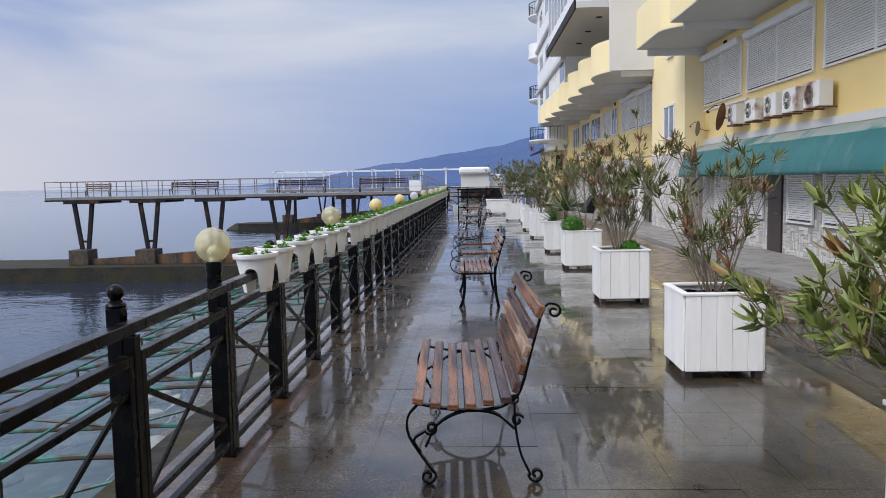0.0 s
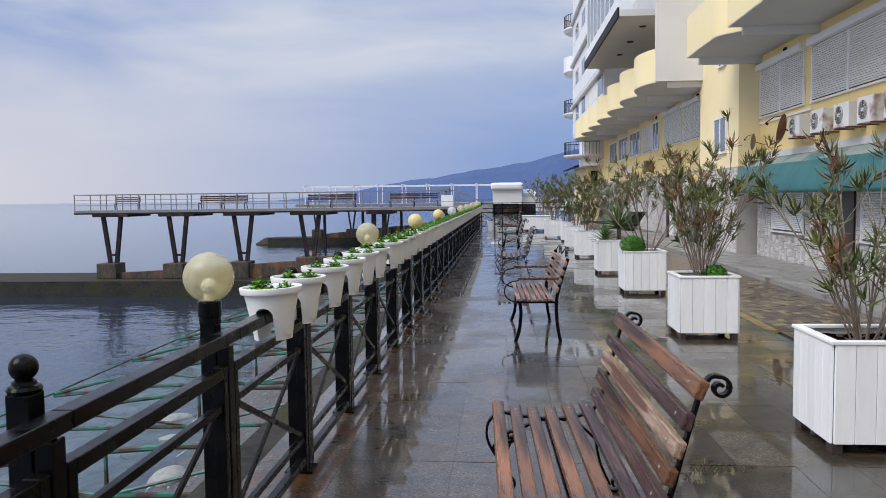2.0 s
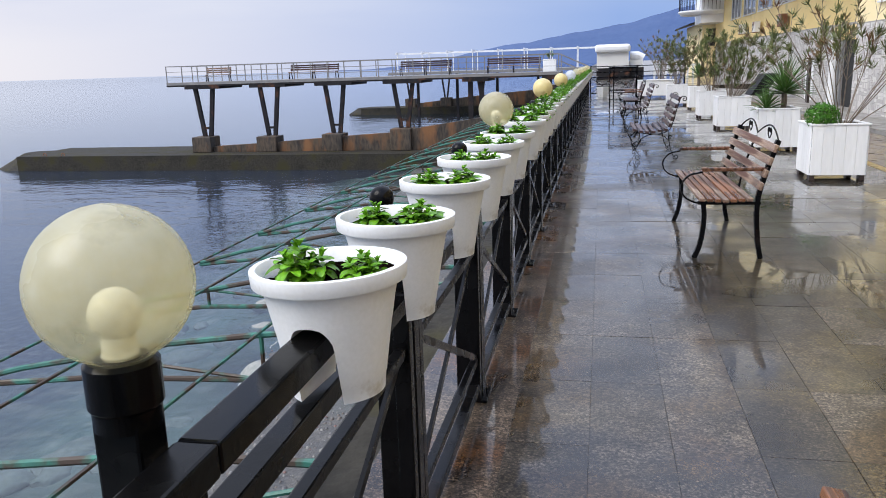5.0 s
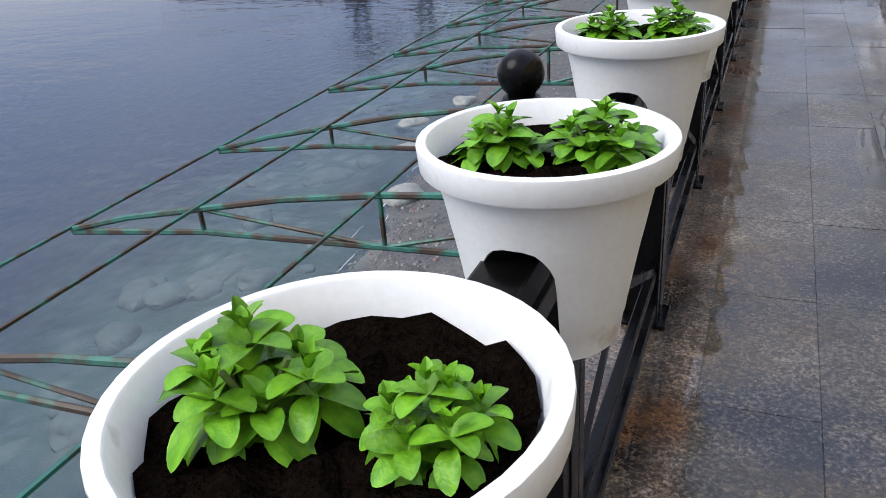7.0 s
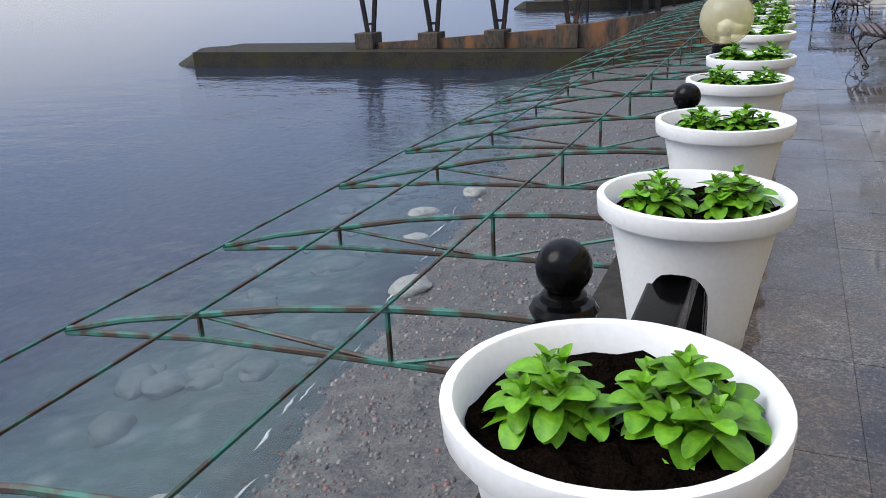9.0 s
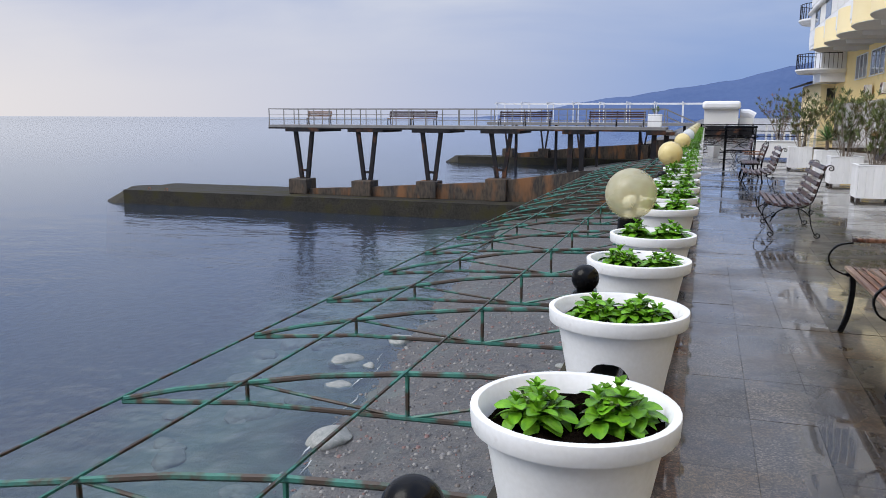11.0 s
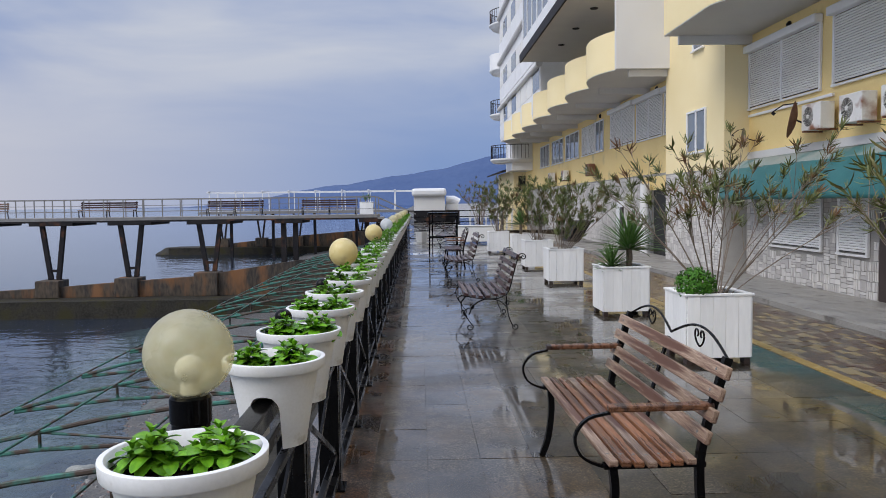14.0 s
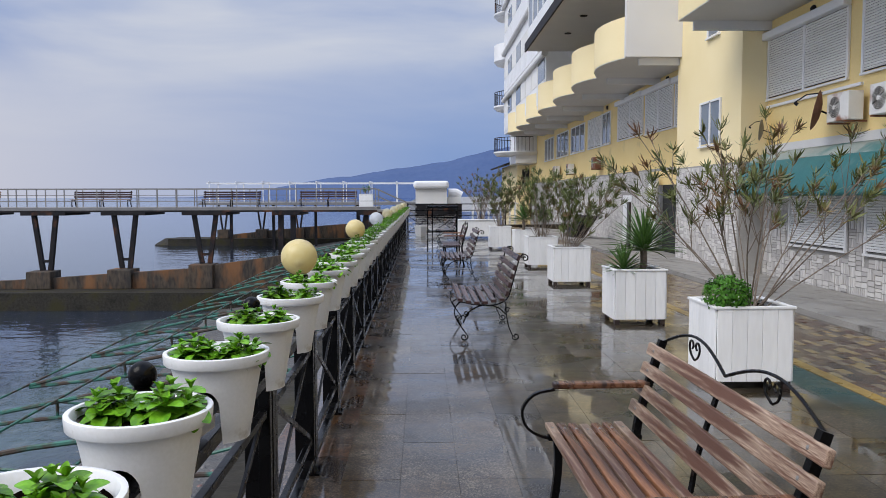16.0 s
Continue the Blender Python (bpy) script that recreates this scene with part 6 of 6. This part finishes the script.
# entrance in the far part of the house
ent = thing("entrance", "recessed entrance with a white round column", "entrance", kind="structure")
# flat near-black panel on the uncut wall, standing in for the recess's shade
part("dark_recess", boxed(FX - 0.07, FX - 0.052, 33.0, 35.2, GZ - 0.2, 1.95), "hole", ent)
part("column", lathe(bmesh.new(), [(0, -0.6), (0.17, -0.6), (0.17, 2.2), (0, 2.2)], 20, 8.8, 35.3), "white_frame", ent, smooth=True)
part("lintel", boxed(FX - 0.10, FX - 0.052, 32.6, 36.6, 1.96, 2.45), "yellow_wall", ent)
part("sign_post", boxed(8.2, 8.28, 36.3, 36.6, -0.4, 1.35), "dark_door", ent, "dark upright board")
part("white_door", boxed(FX - 0.09, FX - 0.052, 39.3, 40.6, -0.4, 1.6, 0.01), "white_frame", ent)
stack = thing("folded_screens", "dark rusty folded metal screens leaning at the wall", "screens", at=pose(7.6, 43.0, ground_z(7.6) + 0.06))
for i in range(7):
    part("screen", bar(bmesh.new(), (-0.55 + i * 0.09, -0.8, 0.0), (0.05 + i * 0.09, -0.8, 0.95), 1.6, 0.03, up=(1, 0, 0)), "pier_steel", stack)
yp = setting("yellow_line", boxed(4.16, 4.28, 10.8, 50, -0.03, 0.001), "yellow", "worn yellow edge line beside the granite paving", "line")

# ---- paving pieces: granite tiles, setts, cladding stones ----
TW, TL, GAP = 0.325, 0.66, 0.0016
tile_me = bpy.data.meshes.new("tile")
bm = boxed(0, TW - GAP, 0, TL - GAP, -0.02, 0.0)
bmesh.ops.bevel(bm, geom=[e for e in bm.edges if all(v.co.z > -0.001 for v in e.verts)], offset=0.0008, segments=1, affect="EDGES")
bm.to_mesh(tile_me)
bm.free()
tile_me.materials.append(M["granite"])
brown_me = tile_me.copy()
brown_me.materials[0] = M["granite_brown"]
rg = random.Random(3)
far_tiles, far_brown, edge_tiles = [], [], []
ncol = 12
for j in range(-13, 76):
    y = 6.86 + (j - 6) * TL
    for i in range(ncol):
        x = 0.22 + i * TW
        if 4.6 < y < 20.0 and i < 13:
            share("tile", tile_me if i < 3 or rg.random() < 0.12 else brown_me, prom, pose(x, y, rg.uniform(-0.0012, 0.0012), rg.uniform(-0.05, 0.05), rg.uniform(-0.05, 0.05), 0))
        elif y < END - 0.7:
            (far_tiles if i < 3 else far_brown).append((x, x + TW - GAP, y, y + TL - GAP, -0.02, rg.uniform(-0.001, 0.001)))
    if y < END - 0.7:
        edge_tiles.append((-0.27, 0.215, y, y + TL - GAP, -0.02, -0.001))
for rest, stone in ((far_tiles, "granite"), (far_brown, "granite_brown")):
    me = boxes_mesh("tiles", rest)
    me.materials.append(M[stone])
    ft = new("tiles", me)
    ft.parent = prom
    tagged(ft, kind="stuff")
for b in edge_tiles:
    me = boxes_mesh("edge_tile", [b])
    me.materials.append(M["granite_edge"])
    new("edge_tile", me).parent = prom

sett_me = boxes_mesh("sett", [(0, 0.095, 0, 0.195, -0.02, 0.012)])
sett_me.materials.append(M["sett"])
rest, count = [], 0
for j in range(0, 210):
    y = 9.4 + j * 0.2
    for i in range(19):
        x = 4.30 + i * 0.1
        yy = y + (0.1 if i % 2 else 0.0)
        z = ground_z(x)
        if 13.0 < y < 16.2 and count < 300:
            count += 1
            share("sett", sett_me, lane, pose(x, yy, z + rg.uniform(-0.003, 0.003)))
        else:
            rest.append((x, x + 0.095, yy, yy + 0.195, z - 0.02, z + 0.012 + rg.uniform(-0.003, 0.003)))
me = boxes_mesh("setts", rest)
me.materials.append(M["sett"])
so = new("setts", me)
so.parent = lane
tagged(so, kind="stuff")


def cladding(name, host, plane, y0, y1, z0, z1, holes, single):
    """Split stones in a basket pattern on a wall whose face is at x = plane."""
    rest, n = [], 0
    me1 = boxes_mesh("cladding_stone", [(-0.03, 0, 0, 1, 0, 1)])
    me1.materials.append(M["cladding"])
    y = y0
    while y < y1 - 0.2:
        cw = rg.uniform(0.21, 0.27)
        z = z0
        while z < z1 - 0.02:
            ch = min(rg.uniform(0.17, 0.23), z1 - z)
            k = rg.choice((3, 3, 4))
            if rg.random() < 0.5:
                cells = [(y + cw * i / k, y + cw * (i + 1) / k, z, z + ch) for i in range(k)]
            else:
                k = rg.choice((2, 2, 3)) if ch > 0.12 else 1
                cells = [(y, y + cw * rg.uniform(0.94, 1), z + ch * i / k, z + ch * (i + 1) / k) for i in range(k)]
            for a, b, c, d in cells:
                if any(a < h[1] and b > h[0] and c < h[3] and d > h[2] for h in holes):
                    continue
                out = rg.uniform(0.014, 0.028)
                a, b, c, d = a + rg.uniform(0.004, 0.011), b - rg.uniform(0.004, 0.011), c + rg.uniform(0.004, 0.012), d - rg.uniform(0.004, 0.012)
                if d - c < 0.03:
                    continue
                if n < single:
                    n += 1
                    share("cladding_stone", me1, host, Matrix.Translation((plane, a, c)) @ Matrix.Diagonal((out / 0.03, b - a, d - c, 1)))
                else:
                    rest.append((plane - out, plane, a, b, c, d))
            z += ch
        y += cw
    me = boxes_mesh(name, rest)
    me.materials.append(M["cladding"])
    ob = new(name, me)
    ob.parent = host
    tagged(ob, kind="stuff")


holes = [(a - 0.06, b + 0.06, 0.40, 1.8) for a, b in ((23.2, 25.6), (21.45, 22.5), (18.35, 19.75), (14.6, 17.75), (10, 13.6))] + [(20.1, 21.1, -0.6, 1.8)]
cladding("cladding_stones", bpy.data.objects["wall_base"], FX - 0.051, 12.0, 27.0, -0.42, 1.75, holes, 300)
cladding("cladding_stones", bpy.data.objects["wall_block_base"], 8.499, 27.2, 31.9, -0.38, 2.38, [], 300)
cladding("cladding_stones", bpy.data.objects["wall_base_far"], FX - 0.051, 36.7, 60.0, -0.42, 2.5, [(39.2, 40.7, -0.6, 1.7)], 0)
